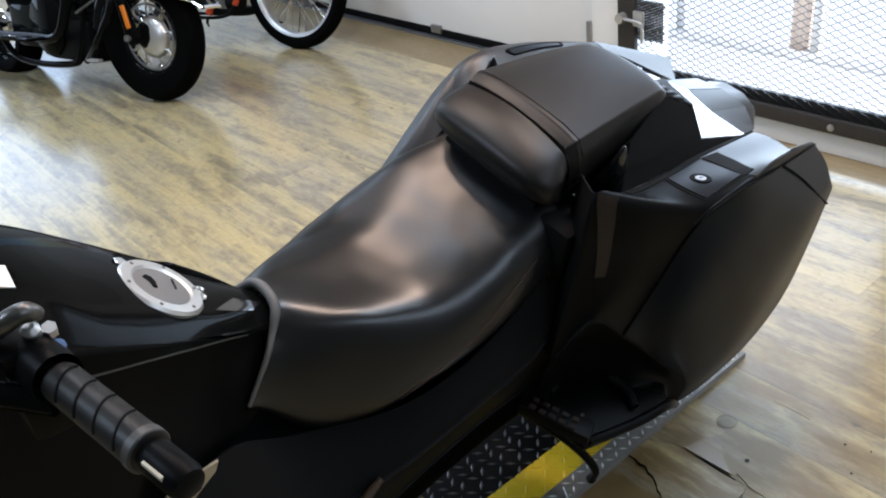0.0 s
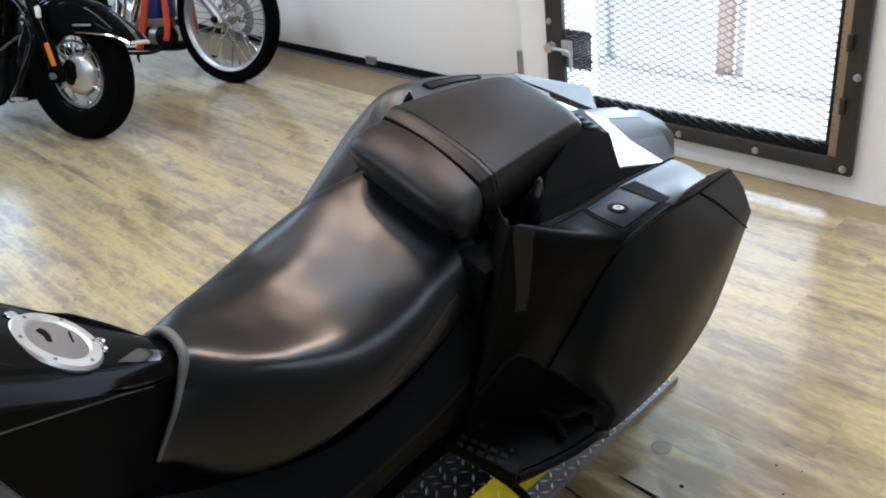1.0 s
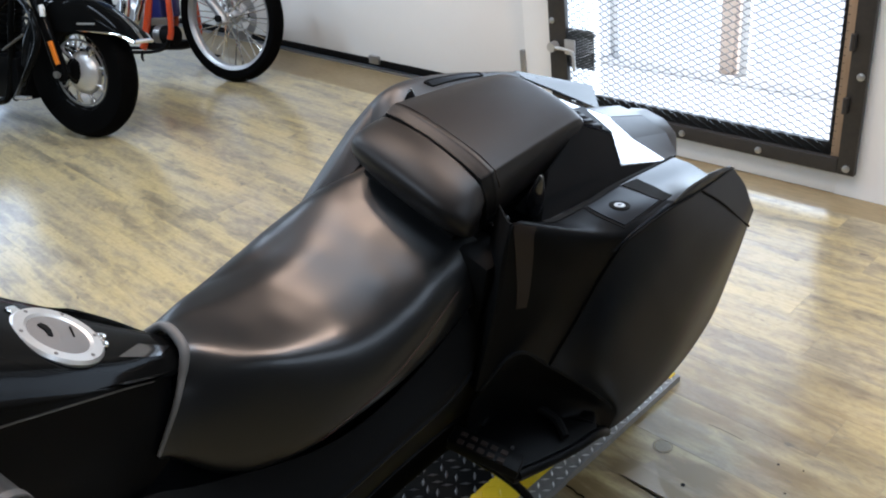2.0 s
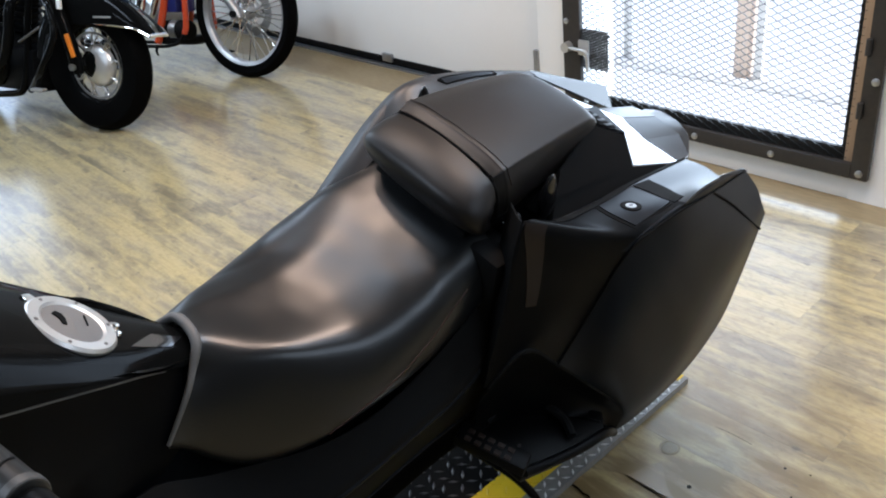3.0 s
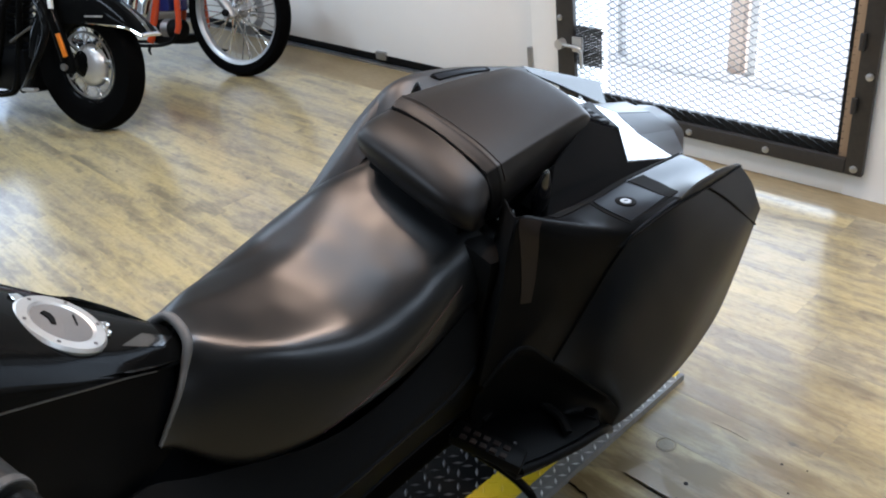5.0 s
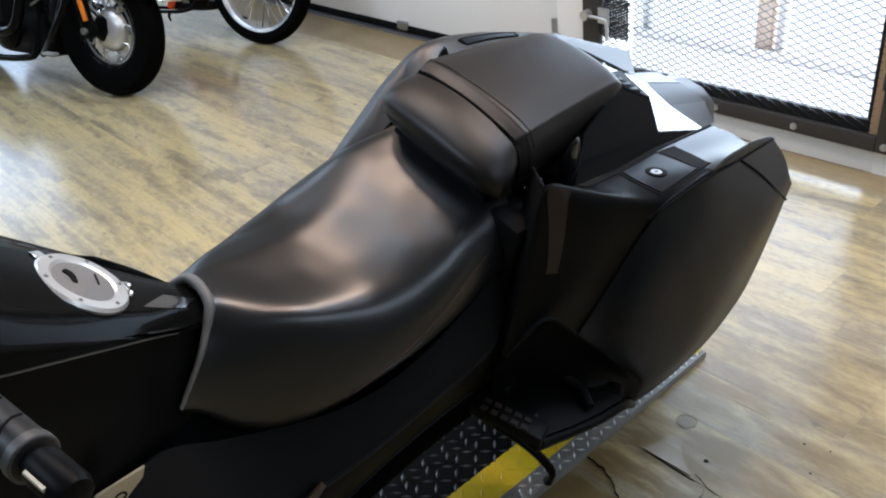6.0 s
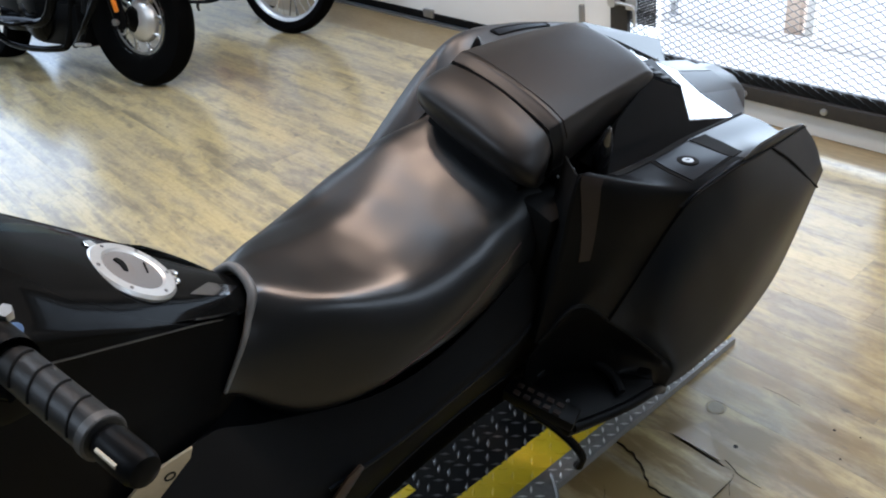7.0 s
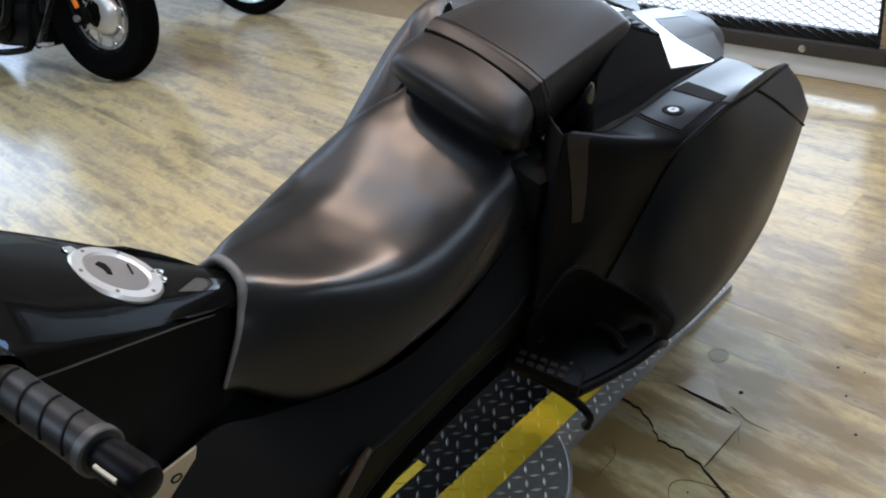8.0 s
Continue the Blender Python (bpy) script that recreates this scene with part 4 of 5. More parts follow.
BOLSTER = [
    [(-0.122, 0.778, 0.868), (-0.10, 0.778, 0.889), (0, 0.778, 0.901), (0.10, 0.778, 0.889), (0.124, 0.778, 0.866), (0.122, 0.780, 0.846)],
    [(-0.127, 0.757, 0.864), (-0.10, 0.744, 0.884), (0, 0.738, 0.895), (0.10, 0.742, 0.885), (0.135, 0.754, 0.864), (0.131, 0.770, 0.845)],
    [(-0.131, 0.734, 0.848), (-0.10, 0.708, 0.866), (0, 0.700, 0.872), (0.10, 0.706, 0.867), (0.142, 0.730, 0.848), (0.133, 0.765, 0.838)],
    [(-0.128, 0.740, 0.824), (-0.10, 0.720, 0.824), (0, 0.712, 0.824), (0.10, 0.718, 0.824), (0.140, 0.736, 0.822), (0.131, 0.766, 0.827)],
    [(-0.120, 0.770, 0.808), (-0.10, 0.765, 0.804), (0, 0.760, 0.802), (0.10, 0.763, 0.802), (0.126, 0.772, 0.806), (0.122, 0.778, 0.815)],
]
part("pad_bolster", skin(BOLSTER, 40, 24, thick=0.01, relax=5), PAD_VINYL, pad, "rounded front bolster of the pad")
pad_seam = [(x, 0.7805, z + 0.0005) for x, z in ((-0.130, 0.828), (-0.124, 0.866), (-0.104, 0.888), (-0.08, 0.896), (0, 0.902), (0.08, 0.896), (0.104, 0.888), (0.124, 0.866), (0.130, 0.828), (0.12, 0.81))]
part("pad_seam", rodded(smooth_line(pad_seam, 40), 0.0017, 8), SEAL_BLACK, pad, "dark seam between bolster and pad")

pad_at = sheet(PAD_TOP)
for s in (1, -1):
    part("pad_stitch", rodded([(s * p.x, p.y, p.z) for p in on_sheet(pad_at, [(0.27, 0.0), (0.27, 0.2), (0.27, 0.4), (0.27, 0.7)], 0.0002, 40)], 0.0010, 6), BROWN_STITCH_REFLECTION, pad, "brown stitched seam across the pad")

# tail fairing behind the pad, a facetted shell
TAIL_POINTS = dict(
    a=(0, 1.05, 0.842), b=(0.085, 1.042, 0.875), c=(0, 1.17, 0.815), d=(0.088, 1.148, 0.814), e=(0.138, 1.121, 0.786), f=(0, 1.27, 0.757), g=(0.064, 1.265, 0.745),
    h=(0.122, 1.325, 0.699), i=(0, 1.40, 0.712), j=(0.062, 1.40, 0.704), k=(0.162, 1.074, 0.776), l=(0.158, 0.884, 0.785), m=(0.118, 0.931, 0.846), n=(0.095, 1.41, 0.665), o=(0.118, 0.86, 0.80), q=(0.09, 1.18, 0.70))


def teardrop(centre, size):
    """A rounded drop, narrow at its top."""
    bm = bmesh.new()
    bmesh.ops.create_uvsphere(bm, u_segments=20, v_segments=14, radius=1.0)
    for v in bm.verts:
        thin = 1.0 - 0.35 * max(v.co.z, 0.0)
        v.co = Vector(centre) + Vector((v.co.x * size[0] * thin, v.co.y * size[1] * thin, v.co.z * size[2]))
    return bm


def facets(faces, thick, side=1):
    bm = bmesh.new()
    made = {k: bm.verts.new((x * side, y, z)) for k, (x, y, z) in TAIL_POINTS.items() if any(k in f for f in faces)}
    for f in faces:
        bm.faces.new([made[k] for k in f])
    bmesh.ops.recalc_face_normals(bm, faces=bm.faces[:])
    bmesh.ops.solidify(bm, geom=bm.faces[:], thickness=thick)
    bmesh.ops.bevel(bm, geom=[e for e in bm.edges if len(e.link_faces) == 2 and e.calc_face_angle(0) > 0.35], offset=0.0015, segments=2, affect="EDGES")
    return bm


for s in (1, -1):
    part("tail_side", facets(["mbde", "meklo", "ehk", "khq"], 0.004, s), LOWER_BLACK, bike, "dark facetted tail side panel")
    part("tail_deck", facets(["dehg", "cdgf"] + (["abdc"] if s < 0 else []), 0.004, s), TAIL_GLOSS, bike, "glossy tail deck that mirrors the daylight")
    if s > 0:
        part("rack_base", facets(["abdc"], 0.004, s), SATIN_BLACK, bike, "dark panel under the rack strip")
    part("lamp_cover", facets(["ghnj", "fgji"], 0.004, s), SMOKED, bike, "dark smoked panel before the tail lamp")
    part("pad_mount", facets(["mlo"], 0.012, s), GLOSS_BLACK, bike, "glossy black pad mount")
    part("mount_lens", teardrop((s * 0.150, 0.871, 0.839), (0.012, 0.018, 0.046)), TAIL_GLOSS, bike, "glossy black teardrop bump on the pad mount")
    part("mount_bracket", rodded([(s * 0.128, 0.800, 0.800), (s * 0.132, 0.832, 0.806)], 0.009, 10), PAD_VINYL, bike, "short bracket under the pad")
rack = part("rack_grille", boxed((-0.078, -0.014, -0.0015), (0.078, 0.014, 0.0015), 0.0008, pose(0, 1.115, 0.8345, -14)), SEAL_BLACK, bike, "thin black slotted rack strip")
for k in range(9):
    part("slat", boxed((-0.074 + 0.0175 * k, -0.011, 0.0015), (-0.066 + 0.0175 * k, 0.011, 0.0035), 0.0005, pose(0, 1.115, 0.8345, -14)), SATIN_BLACK, rack)
# black filler boxes, added to darken the gaps beside pad and seat
part("pad_gap_filler", boxed((-0.172, 0.75, 0.62), (-0.10, 0.86, 0.795), 0.012), SEAL_BLACK, bike)
part("seat_gap_filler", boxed((0.08, 0.735, 0.45), (0.186, 0.80, 0.79), 0.012), SEAL_BLACK, bike, "black filler added in the gap between seat and bag")
part("pad_base", boxed((-0.11, 0.735, 0.70), (0.11, 1.05, 0.805), 0.012), SEAL_BLACK, bike, "black base under the pad")
# black filler added inside the tail to darken the gap beside the deck
part("tail_gap_filler", boxed((-0.150, 0.95, 0.590), (0.150, 1.40, 0.640), 0.01), SEAL_BLACK, bike, "black filler added inside the tail")
lamp_bm, lamp_rows = bmesh.new(), []
for y, grow, drop in ((1.375, 0.94, -0.014), (1.452, 1.0, 0.0), (1.472, 0.93, 0.020), (1.464, 0.84, 0.060)):
    lamp_rows.append([lamp_bm.verts.new((x * grow, y - 0.06 * abs(x), z + 0.008 - drop)) for x, z in ((-0.074, 0.630), (-0.066, 0.652), (-0.058, 0.674), (-0.024, 0.688), (0.024, 0.688), (0.058, 0.674), (0.066, 0.652), (0.074, 0.630))])
for r, t in zip(lamp_rows, lamp_rows[1:]):
    for k in range(7):
        lamp_bm.faces.new((r[k], r[k + 1], t[k + 1], t[k]))
lamp_bm.faces.new(lamp_rows[-1])
bmesh.ops.recalc_face_normals(lamp_bm, faces=lamp_bm.faces[:])
bmesh.ops.solidify(lamp_bm, geom=lamp_bm.faces[:], thickness=0.004)
bmesh.ops.bevel(lamp_bm, geom=[e for e in lamp_bm.edges if len(e.link_faces) == 2 and e.calc_face_angle(0) > 0.3], offset=0.002, segments=2, affect="EDGES")
part("tail_lamp", lamp_bm, SMOKED, bike, "dark smoked tail lamp")

# handlebar, grip and controls on the near side
bar = part("handlebar", rodded(smooth_line([(-0.26, 0.02, 1.045), (-0.12, -0.10, 1.05), (0, -0.14, 1.05), (0.12, -0.10, 1.05), (0.24, 0.015, 1.04)], 24), 0.011, 12), GLOSS_BLACK, bike, "black handlebar")
for s in (1, -1):
    a, b = Vector((s * 0.232, 0.024, 1.057)), Vector((s * 0.353, 0.050, 1.077))
    d = (b - a).normalized()
    grip = part("grip", rodded([a, a + d * 0.004, b - d * 0.012, b - d * 0.0115, b - d * 0.002, b], [0.0165, 0.0175, 0.0178, 0.0165, 0.0165, 0.012], 24), RUBBER, bar, "black rubber grip with slanted grooves")
    part("grip_flange", rodded([b - d * 0.012, b - d * 0.011, b - d * 0.003, b - d * 0.002], [0.0178, 0.0190, 0.0190, 0.0180], 24), GRIP_GREY, grip, "worn pale grey grip flange")
    t = d.to_track_quat("Z", "Y").to_matrix()
    face = Vector((s * 0.55, -0.03, 0.8))
    face = (face - d * face.dot(d)).normalized()
    side = d.cross(face) * s
    for k in range(4):
        arc = [radians(-62 + 124 * i / 12) for i in range(13)]
        loop = [a + d * (0.018 + 0.0265 * k + 0.008 * math.sin(g)) + 0.0176 * (face * math.cos(g) + side * math.sin(g)) for g in arc]
        part("groove", rodded(loop, 0.0014, 6), SEAL_BLACK, grip)
    weight = part("bar_end", rodded([b, b + d * 0.002, b + d * 0.006, b + d * 0.040, b + d * 0.047, b + d * 0.049], [0.012, 0.0135, 0.0148, 0.0150, 0.0125, 0.006], 24), MATTE_BLACK, bar, "black bar end weight")
    low = face * 0.75 + side * 0.66
    part("bar_end_badge", rodded([b + d * 0.010 + low * 0.0140, b + d * 0.034 + low * 0.0142], 0.0024, 8), BEIGE_METAL, weight, "pale gold bar on the weight")
    part("switch_box", skin([[a + d * -0.055 + t @ Vector((0.02 * math.cos(g), 0.024 * math.sin(g), 0)), a + d * -0.03 + t @ Vector((0.022 * math.cos(g), 0.026 * math.sin(g), 0)), a + d * -0.002 + t @ Vector((0.022 * math.cos(g), 0.024 * math.sin(g), 0))] for g in [2 * math.pi * i / 16 for i in range(17)]], 8, 32), MATTE_BLACK, bar, "black switch housing")
# clutch lever, perch and small fittings beside the grip
perch = part("lever_perch", boxed((0.165, -0.010, 1.045), (0.205, 0.030, 1.075), 0.008), MATTE_BLACK, bar, "black lever perch")
part("perch_clamp", rodded(smooth_line([(0.178, -0.020, 1.078), (0.184, 0.005, 1.094), (0.187, 0.022, 1.100), (0.186, 0.034, 1.090)], 14), [0.009] * 10 + [0.009, 0.008, 0.007, 0.005], 12), DULL_METAL, perch, "dull worn metal clamp")
part("pivot_bolt", rodded([(0.188, 0.022, 1.070), (0.190, 0.022, 1.082), (0.190, 0.022, 1.086)], [0.008, 0.008, 0.004], 12), BOLT_STEEL, perch, "bright pivot bolt")
part("pivot_nut", rodded([(0.186, 0.036, 1.064), (0.188, 0.036, 1.074)], 0.0065, 6), BOLT_STEEL, perch)
part("adjuster_bolt", rodded([(0.184, 0.034, 1.040), (0.190, 0.038, 1.050)], 0.0065, 10), BLUE_BOLT, perch, "small blue bolt")
part("cable_boot", rodded(smooth_line([(0.165, -0.015, 1.080), (0.130, -0.050, 1.075), (0.08, -0.085, 1.03)], 12), 0.006, 10), MATTE_BLACK, perch)
part("turn_switch", boxed((0.188, 0.010, 0.985), (0.216, 0.034, 1.000), 0.004), AMBER, bar, "amber brown switch")
part("switch_lower", boxed((0.160, -0.012, 0.975), (0.222, 0.040, 1.040), 0.012), MATTE_BLACK, bar, "black lower switch housing")
part("warning_label", patch(tank_at, [(0.09, 0.0), (0.180, 0.0), (0.176, 0.15), (0.09, 0.15)], 0.0022, 0.002), DOOR_WHITE, bike, "white label on the tank cover")
SHIELD = prism([(0.164, 0.691), (0.158, 0.672), (0.111, 0.627), (0.06, 0.58), (0.05, 0.64), (0.103, 0.685)], 0.004, Matrix.Translation((0.148, 0, 0)) @ Matrix(((0, 0, 1, 0), (1, 0, 0, 0), (0, 1, 0, 0), (0, 0, 0, 1))), 0.001)
shield = part("foot_guard", SHIELD, BEIGE_METAL, bike, "pale beige metal guard plate")
part("guard_mark", ring(bmesh.new(), (0.1525, 0.128, 0.660), (1, 0, 0), 0.008, 0.0055, 0.0014, 24), SEAL_BLACK, shield, "dark round symbol")

# rear wheel and side stand, which carry the machine
wheel = bmesh.new()
spin(wheel, (0, 1.17, 0.315), Vector((1, 0, 0)).to_track_quat("Z", "Y").to_matrix(), [(0.20, -0.07), (0.27, -0.095), (0.30, -0.08), (0.318, -0.03), (0.318, 0.03), (0.30, 0.08), (0.27, 0.095), (0.20, 0.07)], 48)
part("rear_tyre", wheel, RUBBER, bike, "black rear tyre")
part("rear_rim", spin(bmesh.new(), (0, 1.17, 0.315), Vector((1, 0, 0)).to_track_quat("Z", "Y").to_matrix(), [(0.03, -0.05), (0.19, -0.03), (0.205, -0.07), (0.205, 0.07), (0.19, 0.03), (0.03, 0.05)], 40), GLOSS_BLACK, bike)
front = part("front_tyre", spin(bmesh.new(), (0, -0.55, 0.315), Vector((1, 0, 0)).to_track_quat("Z", "Y").to_matrix(), [(0.21, -0.05), (0.28, -0.065), (0.305, -0.05), (0.318, -0.02), (0.318, 0.02), (0.305, 0.05), (0.28, 0.065), (0.21, 0.05)], 48), TYRE, bike, "black front tyre")
part("front_rim", spin(bmesh.new(), (0, -0.55, 0.315), Vector((1, 0, 0)).to_track_quat("Z", "Y").to_matrix(), [(0.03, -0.04), (0.20, -0.02), (0.215, -0.05), (0.215, 0.05), (0.20, 0.02), (0.03, 0.04)], 40), GLOSS_BLACK, front)
for s in (1, -1):
    part("fork_leg", rodded([(s * 0.095, -0.55, 0.315), (s * 0.095, -0.43, 0.60), (s * 0.095, -0.24, 1.02)], [0.028, 0.028, 0.022], 16), GLOSS_BLACK, bike, "black fork leg")
part("steering_head", boxed((-0.12, -0.28, 0.94), (0.12, -0.18, 1.03), 0.02), MATTE_BLACK, bike)
part("frame_block", boxed((-0.13, -0.08, 0.20), (0.13, 0.80, 0.56), 0.04), MATTE_BLACK, bike, "black engine and frame behind the panels")
part("side_stand", rodded(smooth_line([(0.20, 0.70, 0.40), (0.262, 0.80, 0.27), (0.300, 0.845, 0.19), (0.290, 0.868, 0.112)], 14), [0.009] * 12 + [0.010, 0.011], 10), GLOSS_BLACK, bike, "thin black side stand")
# ---- the other motorcycles ----
Y_TURN = Vector((0, 1, 0)).to_track_quat("Z", "Y").to_matrix()


def spoked_wheel(parent, name, centre, tyre_r, tyre_w, rim_r, spokes, tyre_mat, rim_mat, hub_mat, label, hub_r=0.032, disc=0.0, thin=0.0030):
    """A wheel that turns about the local y axis, with its hub at centre."""
    w = part(name, spin(bmesh.new(), (0, 0, 0), Y_TURN, [(rim_r, -tyre_w * 0.35), (rim_r + 0.02, -tyre_w * 0.47), (tyre_r - tyre_w * 0.28, -tyre_w * 0.5), (tyre_r - tyre_w * 0.08, -tyre_w * 0.31), (tyre_r, -tyre_w * 0.1), (tyre_r, tyre_w * 0.1), (tyre_r - tyre_w * 0.08, tyre_w * 0.31), (tyre_r - tyre_w * 0.28, tyre_w * 0.5), (rim_r + 0.02, tyre_w * 0.47), (rim_r, tyre_w * 0.35)], 72), tyre_mat, parent, label)
    w.location = centre
    part("rim", spin(bmesh.new(), (0, 0, 0), Y_TURN, [(rim_r - 0.022, -tyre_w * 0.17), (rim_r - 0.012, -tyre_w * 0.3), (rim_r + 0.008, -tyre_w * 0.37), (rim_r + 0.008, tyre_w * 0.37), (rim_r - 0.012, tyre_w * 0.3), (rim_r - 0.022, tyre_w * 0.17)], 72), rim_mat, w)
    part("hub", spin(bmesh.new(), (0, 0, 0), Y_TURN, [(0.0, -0.062), (hub_r * 0.5, -0.06), (hub_r * 0.85, -0.05), (hub_r, -0.035), (hub_r * 0.7, -0.015), (hub_r * 0.7, 0.015), (hub_r, 0.035), (hub_r * 0.85, 0.05), (0.0, 0.062)], 32), hub_mat, w)
    if disc:
        part("brake_disc", ring(bmesh.new(), (0, 0.07, 0), (0, 1, 0), disc, disc * 0.62, 0.005, 48), ALUMINIUM, w, "steel brake disc")
    for k in range(spokes):
        a = 2 * math.pi * k / spokes
        b = a + (0.34 if k % 2 else -0.34)
        s = -1 if (k // 2) % 2 else 1
        part("spoke", rodded([(hub_r * 0.9 * math.cos(a), 0.042 * s, hub_r * 0.9 * math.sin(a)), ((rim_r - 0.015) * math.cos(b), 0.006 * s, (rim_r - 0.015) * math.sin(b))], thin, 6), CHROME, w)
    return w


def finned_cylinder(base, top, radius, fins):
    """An engine cylinder with cooling fins."""
    base, top = Vector(base), Vector(top)
    d = (top - base).normalized()
    pts, rad = [base], [radius * 0.8]
    for k in range(fins):
        f = base + (top - base) * (k + 0.2) / fins
        for off, r in ((0.0, 0.8), (0.002, 1.0), (0.007, 1.0), (0.009, 0.8)):
            pts.append(f + d * off)
            rad.append(radius * r)
    pts += [top, top + d * 0.01]
    rad += [radius * 0.95, radius * 0.7]
    return rodded(pts, rad, 20)


def straighten(thing, keep):
    """Turns the parts behind the steering head back, for a machine whose front wheel stands turned."""
    for ob in thing.children:
        if ob.name.split(".")[0] not in keep:
            ob.location = pose(0, 0, 0, 0, 0, -10) @ Vector(ob.location)
            ob.rotation_euler = (0, 0, radians(-10))


# black cruiser
HZ = 0.325
cruiser = empty("cruiser_motorcycle", pose(-4.13, 1.325, 0, -12, 0, 22), "black cruiser motorcycle with chrome trim and orange side reflector", "motorcycle")
spoked_wheel(cruiser, "front_wheel", (0.012, 0, HZ), 0.325, 0.108, 0.196, 40, TYRE, GLOSS_BLACK, GLOSS_BLACK, "black front tyre on a laced wheel", 0.070, thin=0.0019)
part("hub_cover", spin(bmesh.new(), (0.034, 0.03, HZ - 0.008), Y_TURN, [(0.0, -0.088), (0.03, -0.086), (0.066, -0.078), (0.090, -0.064), (0.102, -0.048), (0.102, -0.036), (0.0, -0.03)], 40), SILVER, cruiser, "domed chrome hub cover")
spoked_wheel(cruiser, "rear_wheel", (-1.50, 0, HZ), 0.325, 0.15, 0.212, 0, TYRE, GLOSS_BLACK, CHROME, "black rear tyre", 0.085)
CREST = [(0.423, 0.468), (0.375, 0.525), (0.29, 0.592), (0.18, 0.650), (0.05, 0.680), (-0.10, 0.674), (-0.22, 0.610), (-0.31, 0.50), (-0.345, 0.38)]
SKIRT = [(0.418, 0.462), (0.36, 0.494), (0.27, 0.506), (0.17, 0.512), (0.05, 0.516), (-0.09, 0.514), (-0.17, 0.480), (-0.235, 0.42), (-0.285, 0.34)]


def fender_guides():
    guides = []
    for k in range(9):
        s = (k - 4) / 4
        y = 0.088 * math.sin(s * math.pi / 2)
        f = (1 - math.cos(s * math.pi / 2)) ** 1.25
        narrow = [0.62, 0.86, 0.97, 1, 1, 1, 1, 1, 1]
        guides.append([(c[0] + (e[0] - c[0]) * f, y * w, c[1] + (e[1] - c[1]) * f) for c, e, w in zip(CREST, SKIRT, narrow)])
    return guides


FENDER = fender_guides()
front_disc = part("front_disc", ring(bmesh.new(), (0.016, -0.022, HZ - 0.006), (0, 1, 0), 0.162, 0.152, 0.004, 48), ALUMINIUM, cruiser, "bright front brake disc")
for k in range(9):
    a = 2 * math.pi * k / 9
    part("disc_arm", rodded([(0.016 + r * math.cos(a + q), -0.022, HZ - 0.006 + r * math.sin(a + q)) for r, q in ((0.085, 0), (0.110, 0.14), (0.135, 0.2), (0.155, 0.12))], 0.0055, 6), ALUMINIUM, front_disc)
guard = part("front_fender", skin(FENDER, 40, 24, thick=0.004), GLOSS_BLACK, cruiser, "deep gloss black front fender")
for g in (FENDER[0], FENDER[-1]):
    side = -1 if g is FENDER[0] else 1
    line = [(p.x, p.y + side * 0.002, p.z + 0.006) for p in smooth_line(g, 40)[:19]]
    part("fender_trim", rodded(line, [0.0075 - 0.0045 * k / 18 for k in range(19)], 8), CHROME, guard, "thin chrome trim line")
part("fender_tip", rodded(smooth_line([(g[0][0] + 0.004, g[0][1], g[0][2] + 0.002) for g in FENDER], 24), 0.010, 8), CHROME, guard, "chrome fender tip")
part("fender_strip", rodded([(p.x, p.y, p.z + 0.002) for p in smooth_line(FENDER[4], 40)[:12]], [0.012 - 0.0008 * k for k in range(12)], 8), CHROME, guard, "chrome strip along the fender")
part("fender_badge", boxed((0.12, -0.093, 0.548), (0.23, -0.088, 0.556), 0.001), SILVER, guard, "small silver badge bar")
for s in (-1, 1):
    leg = part("fork_leg", rodded([(0.018, s * 0.128, 0.29), (0.012, s * 0.128, 0.34), (-0.050, s * 0.118, 0.53), (-0.14, s * 0.105, 0.80), (-0.22, s * 0.105, 1.02)], [0.022, 0.032, 0.03, 0.03, 0.025], 16), GLOSS_BLACK, cruiser, "black fork leg")
    part("axle_nut", rodded([(0.014, s * 0.15, HZ), (0.014, s * 0.168, HZ)], 0.016, 12), BOLT_STEEL, leg, "round axle nut")
    part("side_reflector", boxed((-0.011, -0.006, -0.055), (0.011, 0.006, 0.055), 0.003, Matrix.Translation((0.018, s * 0.158, 0.425)) @ pose(0, 0, 0, 0, -15, 0)), ORANGE_LENS, leg, "orange plastic side reflector")
    part("fork_cover", rodded([(-0.10, s * 0.105, 0.70), (-0.13, s * 0.105, 0.78)], 0.038, 16), CHROME, leg)
frame_bm = bmesh.new()
for s in (-1, 1):
    rod(frame_bm, smooth_line([(-0.30, s * 0.05, 0.95), (-0.36, s * 0.10, 0.60), (-0.42, s * 0.14, 0.25), (-0.55, s * 0.15, 0.16), (-1.1, s * 0.15, 0.16), (-1.35, s * 0.13, 0.33)], 24), 0.018, 10)
part("frame_tube", frame_bm, GLOSS_BLACK, cruiser, "black cradle frame")
guard_bm = rodded(smooth_line([(-0.25, -0.08, 0.68), (-0.05, -0.19, 0.60), (0.02, -0.24, 0.48), (-0.10, -0.24, 0.32), (-0.32, -0.14, 0.20)], 24), 0.016, 10)
part("engine_guard", guard_bm, GLOSS_BLACK, cruiser, "black tubular engine guard")
part("guard_leg", rodded([(-0.03, -0.21, 0.47), (-0.10, -0.21, 0.36), (-0.185, -0.21, 0.235)], [0.022, 0.016, 0.010], 10), MATTE_BLACK, cruiser)
part("foot_pad", boxed((-0.215, -0.23, 0.212), (-0.135, -0.195, 0.226), 0.005), SILVER, cruiser, "small silver foot pad")
